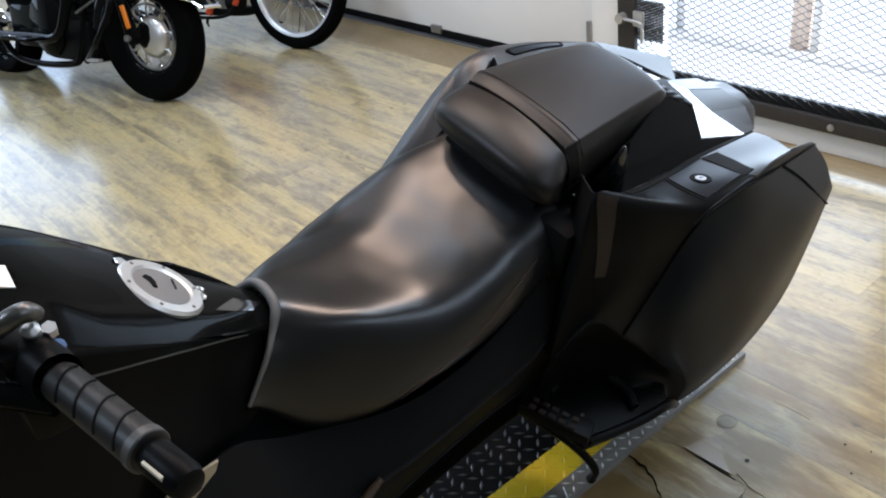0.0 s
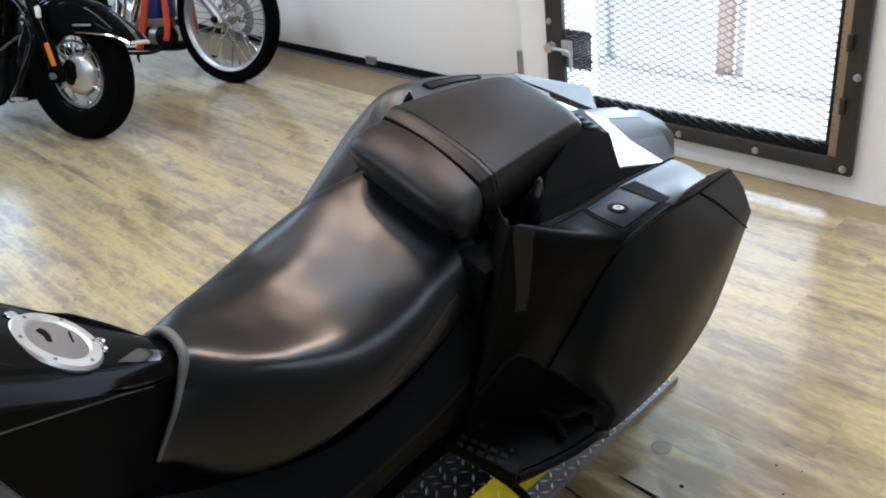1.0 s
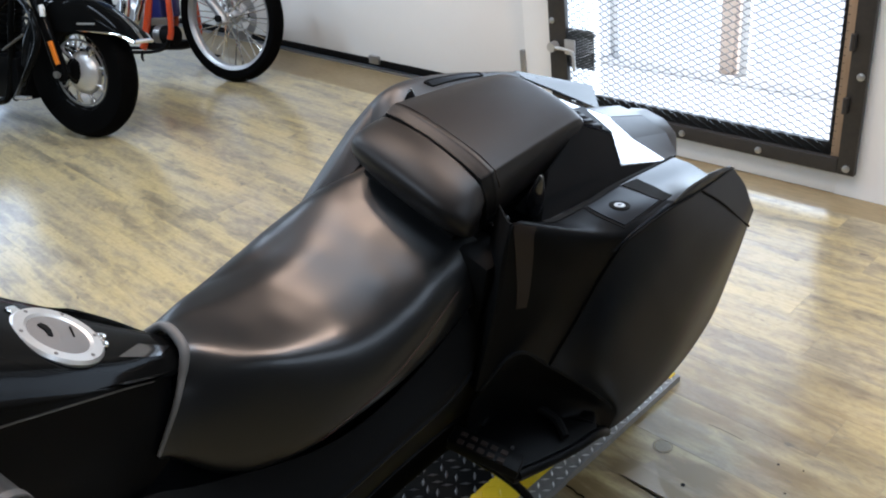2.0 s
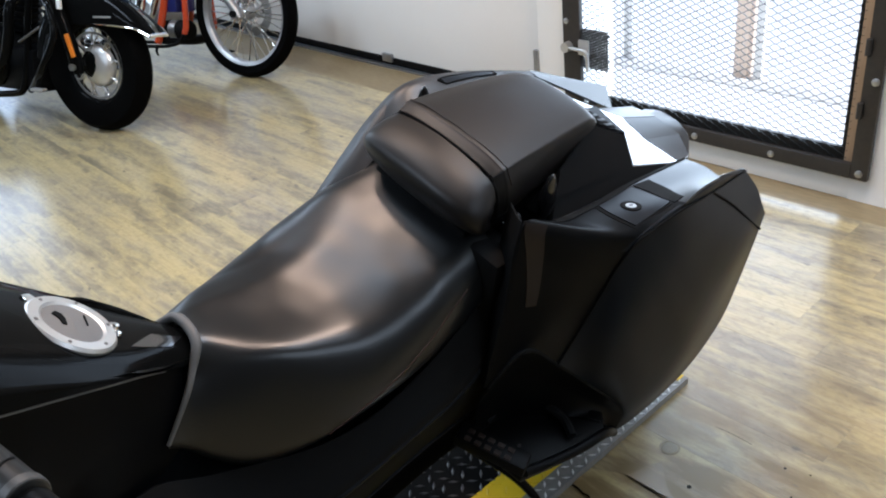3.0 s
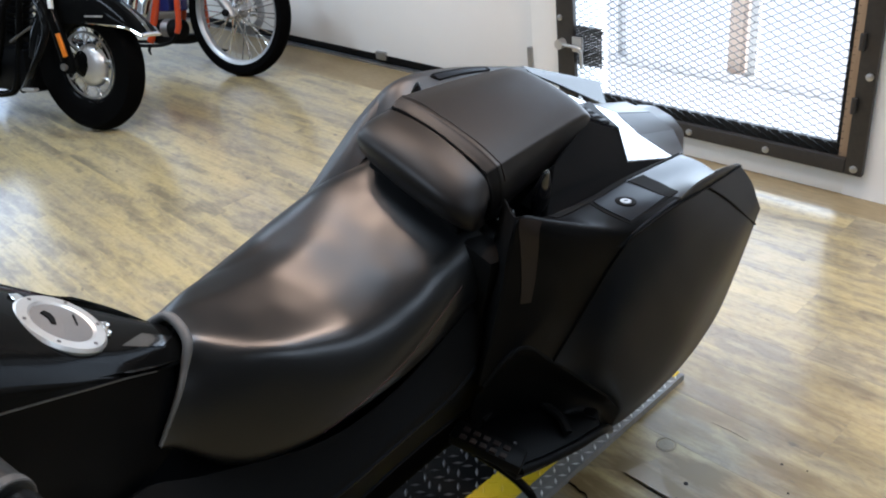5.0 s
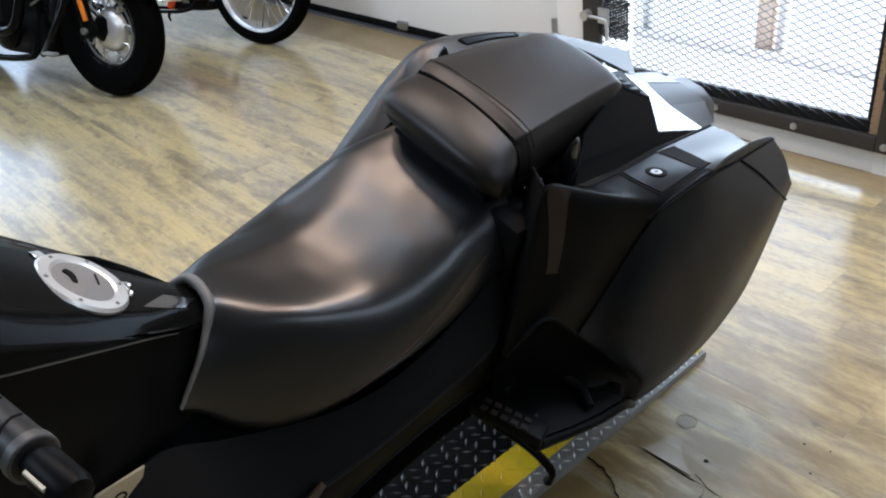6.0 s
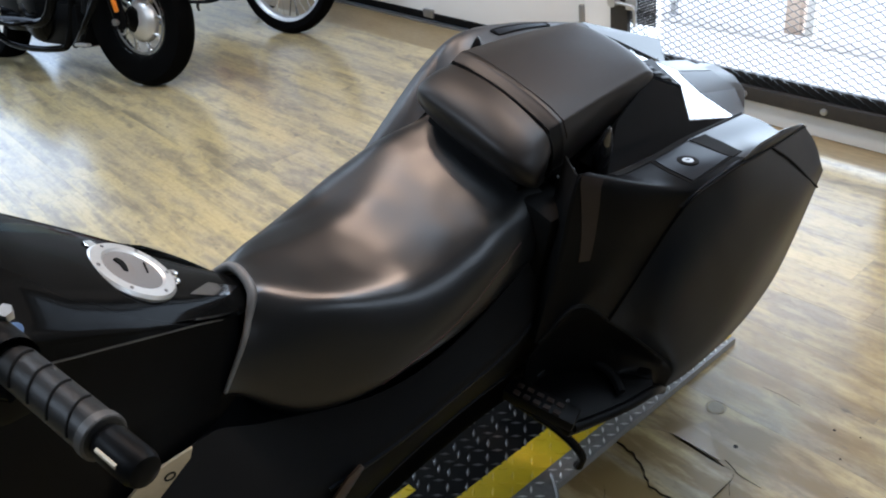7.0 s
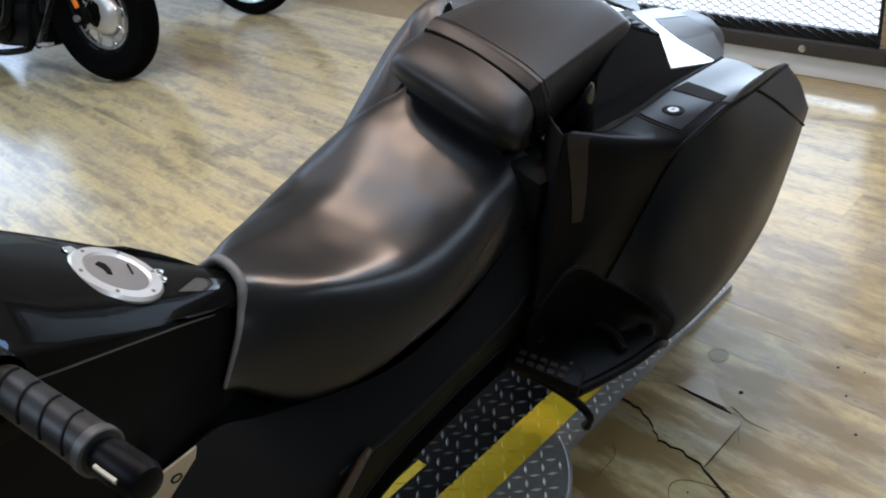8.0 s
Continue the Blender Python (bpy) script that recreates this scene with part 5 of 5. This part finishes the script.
part("crank_case", rodded([(-0.72, -0.17, 0.36), (-0.72, -0.15, 0.36), (-0.72, 0.15, 0.36), (-0.72, 0.17, 0.36)], [0.14, 0.17, 0.17, 0.14], 28), GLOSS_BLACK, cruiser, "black crank case")
part("gear_case", boxed((-1.15, -0.15, 0.22), (-0.70, 0.15, 0.46), 0.05), GLOSS_BLACK, cruiser)
part("skid_plate", boxed((-0.80, -0.14, 0.17), (-0.34, 0.14, 0.40), 0.05), MATTE_BLACK, cruiser, "black lower engine cover")
part("cylinder", finned_cylinder((-0.62, 0, 0.48), (-0.50, 0, 0.78), 0.085, 10), MATTE_BLACK, cruiser, "black finned cylinder")
part("cylinder", finned_cylinder((-0.80, 0, 0.48), (-0.92, 0, 0.78), 0.085, 10), MATTE_BLACK, cruiser, "black finned cylinder")
part("exhaust", rodded(smooth_line([(-0.42, -0.08, 0.68), (-0.38, -0.18, 0.60), (-0.41, -0.20, 0.45), (-0.55, -0.20, 0.305), (-0.90, -0.20, 0.29), (-1.9, -0.22, 0.28)], 36), 0.026, 14), GLOSS_BLACK, cruiser, "black exhaust pipe")
part("muffler", rodded([(-1.15, -0.22, 0.28), (-1.2, -0.22, 0.28), (-1.95, -0.22, 0.30), (-2.0, -0.22, 0.30)], [0.03, 0.048, 0.05, 0.04], 18), GLOSS_BLACK, cruiser, "black muffler")
part("push_rod", rodded([(-0.66, -0.14, 0.46), (-0.57, -0.10, 0.76)], 0.011, 10), CHROME, cruiser)
part("push_rod", rodded([(-0.78, -0.14, 0.46), (-0.85, -0.10, 0.76)], 0.011, 10), CHROME, cruiser)
part("brake_rod", rodded([(-0.27, -0.20, 0.44), (-0.11, -0.20, 0.512)], 0.006, 8), DULL_METAL, cruiser, "bare metal rod")
part("air_cleaner", rodded([(-0.70, -0.15, 0.66), (-0.70, -0.20, 0.66), (-0.70, -0.225, 0.66)], [0.10, 0.10, 0.07], 28), CHROME, cruiser, "round chrome air cleaner")
part("foot_board", boxed((-0.98, -0.33, 0.285), (-0.62, -0.20, 0.305), 0.01), GLOSS_BLACK, cruiser, "black rider's foot board")
part("fuel_tank", skin([[(-0.30, 0, 0.97), (-0.5, 0, 1.03), (-0.75, 0, 1.0), (-0.95, 0, 0.90)], [(-0.32, -0.10, 0.93), (-0.5, -0.16, 0.96), (-0.75, -0.15, 0.92), (-0.95, -0.08, 0.86)], [(-0.32, -0.09, 0.86), (-0.5, -0.15, 0.84), (-0.75, -0.14, 0.82), (-0.95, -0.07, 0.82)]], 20, 10, thick=0.004), GLOSS_BLACK, cruiser, "black fuel tank")
part("side_stand", rodded(smooth_line([(-0.60, 0.14, 0.18), (-0.55, 0.24, 0.10), (-0.52, 0.30, 0.075)], 10), 0.012, 8), GLOSS_BLACK, cruiser)
part("fork_plate", prism([(-0.013, -0.026), (0.010, -0.028), (0.014, 0.012), (0.006, 0.026), (-0.012, 0.020)], 0.012, Matrix.Translation((-0.014, -0.15, 0.617)) @ pose(0, 0, 0, 90, 0, 0), 0.001), DOOR_WHITE, cruiser, "small white tag on the fork")

straighten(cruiser, ("front_wheel", "front_fender", "fork_leg", "hub_cover", "front_disc", "fork_plate", "guard_leg", "foot_pad", "engine_guard", "brake_rod"))

# orange chopper
CZ = 0.35
chopper = empty("chopper_motorcycle", pose(-4.19, 2.21, 0, -12, 0, 19), "orange-framed chopper motorcycle with a tall chrome spoked wheel", "motorcycle")
spoked_wheel(chopper, "front_wheel", (0, 0, CZ), 0.35, 0.085, 0.285, 40, TYRE, ALUMINIUM, ALUMINIUM, "tall black front tyre on a chrome rim", 0.036, 0.125)
for s in (-1, 1):
    leg = part("fork_leg", rodded([(0.03, s * 0.085, 0.325), (0.01, s * 0.085, 0.365), (-0.13, s * 0.085, 0.525), (-0.15, s * 0.085, 0.55), (-0.50, s * 0.085, 0.97)], [0.02, 0.027, 0.027, 0.020, 0.020], 16), ALUMINIUM, chopper, "polished metal fork leg")
    part("axle_cap", rodded([(0.01, s * 0.10, CZ), (0.01, s * 0.125, CZ)], 0.018, 12), SEAL_BLACK, leg)
part("brake_caliper", boxed((-0.16, 0.05, 0.30), (-0.08, 0.10, 0.40), 0.012), ALUMINIUM, chopper, "grey brake caliper")
for s in (-1, 1):
    part("frame_rail", rodded(smooth_line([(-0.42, s * 0.03, 0.92), (-0.36, s * 0.09, 0.55), (-0.345, s * 0.11, 0.30), (-0.360, s * 0.115, 0.235)], 24), 0.017, 12), ORANGE_PAINT, chopper, "orange painted frame rail")
    part("lower_rail", rodded(smooth_line([(-0.360, s * 0.115, 0.235), (-0.43, s * 0.12, 0.175), (-0.65, s * 0.12, 0.155), (-1.2, s * 0.12, 0.17), (-1.55, s * 0.12, 0.34)], 28), 0.010, 12), SEAL_BLACK, chopper, "black lower frame rail")
    part("seat_rail", rodded(smooth_line([(-0.49, s * 0.10, 0.46), (-0.53, s * 0.11, 0.31), (-0.562, s * 0.115, 0.205), (-0.575, s * 0.118, 0.180)], 10), 0.022, 12), ORANGE_PAINT, chopper, "orange painted bracket tube")
part("back_bone", rodded(smooth_line([(-0.42, 0, 0.92), (-0.8, 0, 0.80), (-1.2, 0, 0.62), (-1.55, 0, 0.34)], 16), 0.02, 12), ORANGE_PAINT, chopper, "orange painted backbone")
part("engine_case", rodded([(-0.84, -0.12, 0.33), (-0.84, -0.10, 0.33), (-0.84, 0.10, 0.33), (-0.84, 0.12, 0.33)], [0.11, 0.13, 0.13, 0.11], 26), ALUMINIUM, chopper, "polished engine case")
part("cylinder", finned_cylinder((-0.78, 0, 0.42), (-0.68, 0, 0.68), 0.075, 9), CHROME, chopper, "chrome finned cylinder")
part("cylinder", finned_cylinder((-0.92, 0, 0.42), (-1.02, 0, 0.68), 0.075, 9), CHROME, chopper, "chrome finned cylinder")
part("exhaust", rodded(smooth_line([(-0.66, -0.09, 0.62), (-0.56, -0.15, 0.56), (-0.60, -0.17, 0.40), (-0.78, -0.17, 0.28), (-1.6, -0.18, 0.26)], 28), 0.022, 14), CHROME, chopper, "curved chrome exhaust pipe")
part("starter_motor", rodded([(-0.54, -0.06, 0.25), (-0.53, -0.06, 0.25), (-0.37, -0.06, 0.25), (-0.36, -0.06, 0.25)], [0.04, 0.055, 0.055, 0.04], 18), SEAL_BLACK, chopper, "black motor between the frame rails")
part("motor_band", rodded([(-0.49, -0.06, 0.25), (-0.44, -0.06, 0.25)], 0.057, 18), ALUMINIUM, chopper, "bare metal band")
part("motor_mount", boxed((-0.60, -0.10, 0.175), (-0.38, 0.10, 0.215), 0.01), SEAL_BLACK, chopper)
part("foot_peg", rodded([(-0.575, -0.125, 0.165), (-0.575, -0.135, 0.13), (-0.56, -0.14, 0.11)], [0.010, 0.008, 0.006], 8), SEAL_BLACK, chopper)
part("heat_shield", rodded(smooth_line([(-0.66, -0.14, 0.56), (-0.62, -0.16, 0.44), (-0.66, -0.17, 0.33), (-0.78, -0.17, 0.27)], 14), [0.03] * 12 + [0.026, 0.02], 12), CHROME, chopper, "wide chrome heat shield")
part("oil_tank", boxed((-0.53, -0.10, 0.345), (-0.42, 0.06, 0.52), 0.02), BLUE_PAINT, chopper, "deep blue oil tank")
spoked_wheel(chopper, "rear_wheel", (-1.55, 0, 0.33), 0.33, 0.16, 0.225, 0, TYRE, CHROME, ALUMINIUM, "wide black rear tyre", 0.05)
part("kick_stand", rodded(smooth_line([(-0.62, 0.12, 0.18), (-0.58, 0.24, 0.11), (-0.54, 0.32, 0.08)], 10), 0.010, 8), SEAL_BLACK, chopper)
straighten(chopper, ("front_wheel", "fork_leg", "brake_caliper", "seat_rail", "starter_motor", "motor_band", "motor_mount", "oil_tank", "frame_rail", "lower_rail", "foot_peg", "heat_shield"))
# ---- floor planks ----
floor = empty("floor", pose(0, 0, 0), "worn yellowish wood-look vinyl plank floor with a glossy finish", "floor", kind="structure")
part("subfloor", boxed((WEST, SOUTH, -0.05), (EAST, DOOR_Y - 0.001, -0.006)), CONCRETE, floor, "grey slab below the planks", smooth=False)


def plank_material(name, grey_most):
    """Printed vinyl: yellow and grey-brown strips that run along the plank, with grain, dark knots and one brown stain."""
    m = material(name, (0.50, 0.40, 0.24), 0.30, grain=0.0, spread=0.07, relief=0.0, spec=0.6, coat=0.85)
    n, l = m.node_tree.nodes, m.node_tree.links
    b = n["Principled BSDF"]
    b.inputs["Coat Roughness"].default_value = 0.19
    place, info = n.new("ShaderNodeNewGeometry"), n.new("ShaderNodeObjectInfo")

    def noise_at(vector, stretch, scale, detail, rough=0.5, twist=0.0):
        mp, tex = n.new("ShaderNodeMapping"), n.new("ShaderNodeTexNoise")
        mp.inputs["Scale"].default_value = stretch
        l.new(vector, mp.inputs["Vector"])
        tex.inputs["Scale"].default_value, tex.inputs["Detail"].default_value = scale, detail
        tex.inputs["Roughness"].default_value, tex.inputs["Distortion"].default_value = rough, twist
        l.new(mp.outputs["Vector"], tex.inputs["Vector"])
        return tex.outputs["Fac"]

    def ramp_of(value, *stops):
        r = n.new("ShaderNodeValToRGB")
        e = r.color_ramp.elements
        while len(e) < len(stops):
            e.new(0.5)
        for k, (at, colour) in enumerate(stops):
            e[k].position, e[k].color = at, (*colour, 1) if isinstance(colour, tuple) else (colour, colour, colour, 1)
        l.new(value, r.inputs["Fac"])
        return r.outputs["Color"]

    def mixed(a, b_, factor, blend="MIX"):
        x = n.new("ShaderNodeMix")
        x.data_type, x.blend_type = "RGBA", blend
        for socket, value in (("A", a), ("B", b_), ("Factor", factor)):
            if isinstance(value, (int, float)):
                x.inputs[socket].default_value = value
            elif isinstance(value, tuple):
                x.inputs[socket].default_value = (*value, 1)
            else:
                l.new(value, x.inputs[socket])
        return x.outputs["Result"]

    # each plank shows its own stretch of the print
    comb, shift = n.new("ShaderNodeCombineXYZ"), n.new("ShaderNodeVectorMath")
    shift.operation = "MULTIPLY_ADD"
    shift.inputs[1].default_value = (9.0, 0.0, 3.0)
    l.new(info.outputs["Random"], comb.inputs["X"])
    l.new(info.outputs["Random"], comb.inputs["Z"])
    l.new(comb.outputs["Vector"], shift.inputs[0])
    l.new(place.outputs["Position"], shift.inputs[2])
    own, world_at = shift.outputs["Vector"], place.outputs["Position"]
    strips = noise_at(own, (1.0, 9.0, 1.0), 1.7, 2.5, 0.5, 0.3)
    blocks = noise_at(own, (5.0, 13.0, 1.0), 1.9, 5.0, 0.63, 0.9)
    both = n.new("ShaderNodeMath")
    both.operation = "MULTIPLY_ADD"
    both.inputs[1].default_value = 0.55
    half = n.new("ShaderNodeMath")
    half.operation = "MULTIPLY"
    half.inputs[1].default_value = 0.45
    l.new(blocks, half.inputs[0])
    l.new(strips, both.inputs[0])
    l.new(half.outputs[0], both.inputs[2])
    colour = ramp_of(both.outputs[0], (0.38, (0.240, 0.202, 0.125)), (0.455, (0.355, 0.297, 0.172)), (0.495, (0.445, 0.365, 0.190)), (0.57, (0.545, 0.444, 0.212)))
    greyed = ramp_of(noise_at(world_at, (0.8, 2.6, 1.0), 1.5, 3.0), (0.42, 0.0), (0.62, grey_most))
    colour = mixed(colour, (0.395, 0.360, 0.290), greyed)
    streak = noise_at(own, (2.0, 40.0, 1.0), 2.2, 4.0, 0.6)
    colour = mixed(colour, ramp_of(streak, (0.36, (0.66, 0.63, 0.59)), (0.56, 1.0)), 0.42, "MULTIPLY")
    # fine worn specks in the print
    specks = noise_at(own, (20.0, 36.0, 1.0), 2.0, 5.0, 0.7, 0.5)
    colour = mixed(colour, ramp_of(specks, (0.38, (0.58, 0.54, 0.48)), (0.50, 1.0)), 0.38, "MULTIPLY")
    # one brown stain of its own round the torn vinyl
    grime = noise_at(world_at, (0.8, 3.0, 1.0), 5.0, 6.0, 0.56)
    off, far, spot = n.new("ShaderNodeVectorMath"), n.new("ShaderNodeVectorMath"), n.new("ShaderNodeMapRange")
    off.operation, far.operation = "MULTIPLY_ADD", "LENGTH"
    off.inputs[1].default_value, off.inputs[2].default_value = (1.3, 0.80, 0.0), (0.88, -0.72, 0.0)
    l.new(world_at, off.inputs[0])
    l.new(off.outputs["Vector"], far.inputs[0])
    spot.inputs["From Min"].default_value, spot.inputs["From Max"].default_value = 0.10, 0.72
    spot.inputs["To Min"].default_value, spot.inputs["To Max"].default_value = 1.9, 0.0
    l.new(far.outputs["Value"], spot.inputs["Value"])
    much = n.new("ShaderNodeMath")
    much.operation, much.use_clamp = "MULTIPLY", True
    l.new(spot.outputs["Result"], much.inputs[0])
    l.new(ramp_of(grime, (0.40, 0.12), (0.62, 0.9)), much.inputs[1])
    colour = mixed(colour, (0.200, 0.138, 0.052), much.outputs[0])
    # small dark knots and scuffs
    knots = ramp_of(noise_at(world_at, (1.0, 2.0, 1.0), 15.0, 2.5), (0.70, 0.0), (0.755, 0.7))
    colour = mixed(colour, (0.12, 0.10, 0.07), knots)
    hue = next(x for x in n if x.bl_idname == "ShaderNodeHueSaturation")
    l.new(colour, hue.inputs["Color"])
    bump = n.new("ShaderNodeBump")
    bump.inputs["Strength"].default_value, bump.inputs["Distance"].default_value = 0.15, 0.0003
    l.new(streak, bump.inputs["Height"])
    l.new(bump.outputs["Normal"], b.inputs["Normal"])
    return m


PLANK = plank_material("vinyl_plank", 0.32)
STAINED = plank_material("torn_vinyl", 0.60)
PL, PW = 1.2, 0.152
plank_bm = boxed((0, 0, -0.005), (PL - 0.0003, PW - 0.0003, 0.0), 0.0002)
first = part("plank", plank_bm, PLANK, floor, smooth=False)
count = 0
row = 0
y = 2.45 - PW
rng = random.Random(4)
spots, ends = [], []
while y > SOUTH:
    x = WEST - rng.random() * PL
    while x < EAST:
        if x >= WEST and x + PL <= EAST:
            spots.append((x, y))
        elif min(x + PL, EAST) - max(x, WEST) > 0.02:
            ends.append((max(x, WEST), min(x + PL, EAST), y))
        x += PL
    y -= PW
near = sorted(spots, key=lambda s: (s[0] + 2.2) ** 2 + (s[1] - 0.9) ** 2)
first.location = (near[0][0], near[0][1], 0)
for x, y in near[1:300]:
    p = first.copy()
    scene.collection.objects.link(p)
    p.location = (x, y, rng.uniform(-0.0001, 0.0))
rest = bmesh.new()
for x, y in near[300:]:
    box(rest, (x, y, -0.005), (x + PL - 0.0004, y + PW - 0.0004, 0.0))
for x0, x1, y in ends:
    box(rest, (x0, y, -0.005), (x1 - 0.0004, y + PW - 0.0004, 0.0))
tagged(part("far_planks", rest, PLANK, floor, smooth=False), kind="stuff")
part("door_strip", boxed((WEST, 2.451, -0.005), (EAST, DOOR_Y - 0.031, -0.001)), material("dark_threshold_board", (0.33, 0.26, 0.14), 0.35, grain=1.0, scale=40, wear=0.5, tint=(0.16, 0.115, 0.055), stretch=(0.5, 2, 1)), floor, "darker brown board before the overhead door", smooth=False)


# torn vinyl beside the lift platform
def flap(outline, low, high, hinge, name, mat, label, sag=1.0):
    """A loose sheet of vinyl whose outer side curls up; hinge is the line (x, y, dx, dy) along which it still lies flat."""
    bm = prism(outline, 0.0014, Matrix.Translation((0, 0, 0.0006)))
    bmesh.ops.triangulate(bm, faces=bm.faces[:])
    bmesh.ops.subdivide_edges(bm, edges=bm.edges[:], cuts=3, use_grid_fill=True)
    hx, hy, dx, dy = hinge
    reach = max(abs((v.co.x - hx) * dy - (v.co.y - hy) * dx) for v in bm.verts)
    for v in bm.verts:
        f = abs((v.co.x - hx) * dy - (v.co.y - hy) * dx) / reach
        v.co.z += low + (high - low) * f ** sag
    return part(name, bm, mat, floor, label, smooth=False)


def ragged(points, seed, amount=0.004, cuts=4):
    """A torn line through points."""
    r, out = random.Random(seed), []
    for p, q in zip(points, points[1:]):
        for k in range(cuts):
            f = k / cuts
            out.append((p[0] + (q[0] - p[0]) * f + (r.uniform(-amount, amount) if k else 0), p[1] + (q[1] - p[1]) * f + (r.uniform(-amount, amount) if k else 0)))
    return out + [points[-1]]


TEAR = ragged([(-0.863, 0.987), (-0.815, 0.985), (-0.778, 0.968), (-0.734, 0.934), (-0.679, 0.939), (-0.627, 0.925)], 3)
WORN = material("worn_vinyl", (0.34, 0.28, 0.165), 0.30, grain=1.2, scale=90, relief=0.0008, wear=0.6, tint=(0.13, 0.105, 0.065), stretch=(1, 3, 1))
flap(TEAR + [(-0.627, 1.066), (-0.70, 1.10), (-0.78, 1.09), (-0.858, 1.05)], 0.0, 0.0035, (-0.64, 1.10, 1.0, 0.0), "torn_flap", STAINED, "lifted grey torn edge of the vinyl")
flap([(-0.785, 1.082), (-0.668, 1.083), (-0.705, 1.110), (-0.755, 1.165), (-0.772, 1.13)], 0.001, 0.0045, (-0.76, 1.175, 1.0, 0.0), "raised_corner", STAINED, "raised pale triangle of torn vinyl", 2.0)
part("tear_gap", prism([(x, y - 0.002) for x, y in TEAR] + [(x, y + 0.002) for x, y in TEAR[::-1]], 0.0006, Matrix.Translation((0, 0, 0.0002))), SEAL_BLACK, floor, "dark gap along the torn edge", smooth=False)
part("corner_gap", prism([(-0.792, 1.082), (-0.66, 1.079), (-0.655, 1.076), (-0.70, 1.076)], 0.0006, Matrix.Translation((0, 0, 0.0030))), SEAL_BLACK, floor, "dark gap below the raised triangle", smooth=False)
part("slit", prism(ragged([(-0.627, 0.926), (-0.56, 0.90), (-0.50, 0.862), (-0.502, 0.857), (-0.565, 0.893), (-0.627, 0.921)], 8, 0.001), 0.0006, Matrix.Translation((0, 0, 0.0003))), SEAL_BLACK, floor, "thin dark slit in the vinyl", smooth=False)
for line, thick in (
    ([(-0.628, 1.067, 0.0012), (-0.626, 0.999, 0.0022), (-0.627, 0.929, 0.0030)], 0.0012),
    ([(-0.777, 0.785, 0.0), (-0.778, 0.828, 0.0003), (-0.782, 0.854, 0.0003), (-0.803, 0.876, 0.0)], 0.0009),
    ([(-0.640, 0.828, 0.0), (-0.654, 0.851, 0.0004), (-0.649, 0.873, 0.0006), (-0.624, 0.889, 0.0004), (-0.591, 0.899, 0.0002), (-0.558, 0.907, 0.0)], 0.0012),
    ([(-0.666, 1.096, 0.0012), (-0.640, 1.087, 0.0010), (-0.623, 1.080, 0.0004), (-0.574, 1.080, 0.0)], 0.0011),
    ([(-0.632, 1.074, 0.0004), (-0.623, 1.046, 0.0003), (-0.607, 1.022, 0.0)], 0.0007),
    ([(-0.729, 1.339, 0.0), (-0.686, 1.341, 0.0002), (-0.639, 1.338, 0.0)], 0.0007),
):
    part("crack", rodded(smooth_line(line, 14), thick * 0.62, 6), SEAL_BLACK, floor, "thin dark crack in the vinyl")
part("knot", spin(bmesh.new(), (-0.768, 1.215, 0.0002), Matrix.Identity(3), [(0.0, 0.0), (0.018, 0.0), (0.0175, 0.0004), (0.0, 0.0005)], 24), material("pale_knot", (0.37, 0.33, 0.24), 0.4, grain=0.8, scale=160, wear=0.5), floor, "pale round knot in the vinyl")
part("worn_patch", prism(ragged([(-0.858, 0.72), (-0.75, 0.70), (-0.64, 0.76), (-0.56, 0.86), (-0.63, 0.918), (-0.68, 0.93), (-0.735, 0.926), (-0.78, 0.96), (-0.856, 0.975), (-0.858, 0.72)], 5, 0.006)[:-1], 0.0004, Matrix.Translation((0, 0, 0.0001))), STAINED, floor, "dull brown worn patch of bare vinyl", smooth=False)
for sx, sy, sr in ((-0.445, 1.165, 0.003), (-0.503, 1.251, 0.0025), (-0.503, 1.333, 0.002), (-0.62, 0.86, 0.002), (-0.551, 1.318, 0.003)):
    part("nail_hole", spin(bmesh.new(), (sx, sy, 0.0002), Matrix.Identity(3), [(0.0, 0.0), (sr, 0.0), (sr * 0.9, 0.0006), (0.0, 0.0007)], 12), SEAL_BLACK, floor)
part("knot_ring", ring(bmesh.new(), (-0.768, 1.215, 0.0004), (0, 0, 1), 0.0225, 0.0195, 0.0006, 32), WORN, floor, "round stained ring in the vinyl")
part("hole", spin(bmesh.new(), (-0.672, 1.143, 0.0), Matrix.Identity(3), [(0.0, 0.0), (0.005, 0.0), (0.0046, 0.0009), (0.0, 0.001)], 18), SEAL_BLACK, floor, "small dark hole in the vinyl")
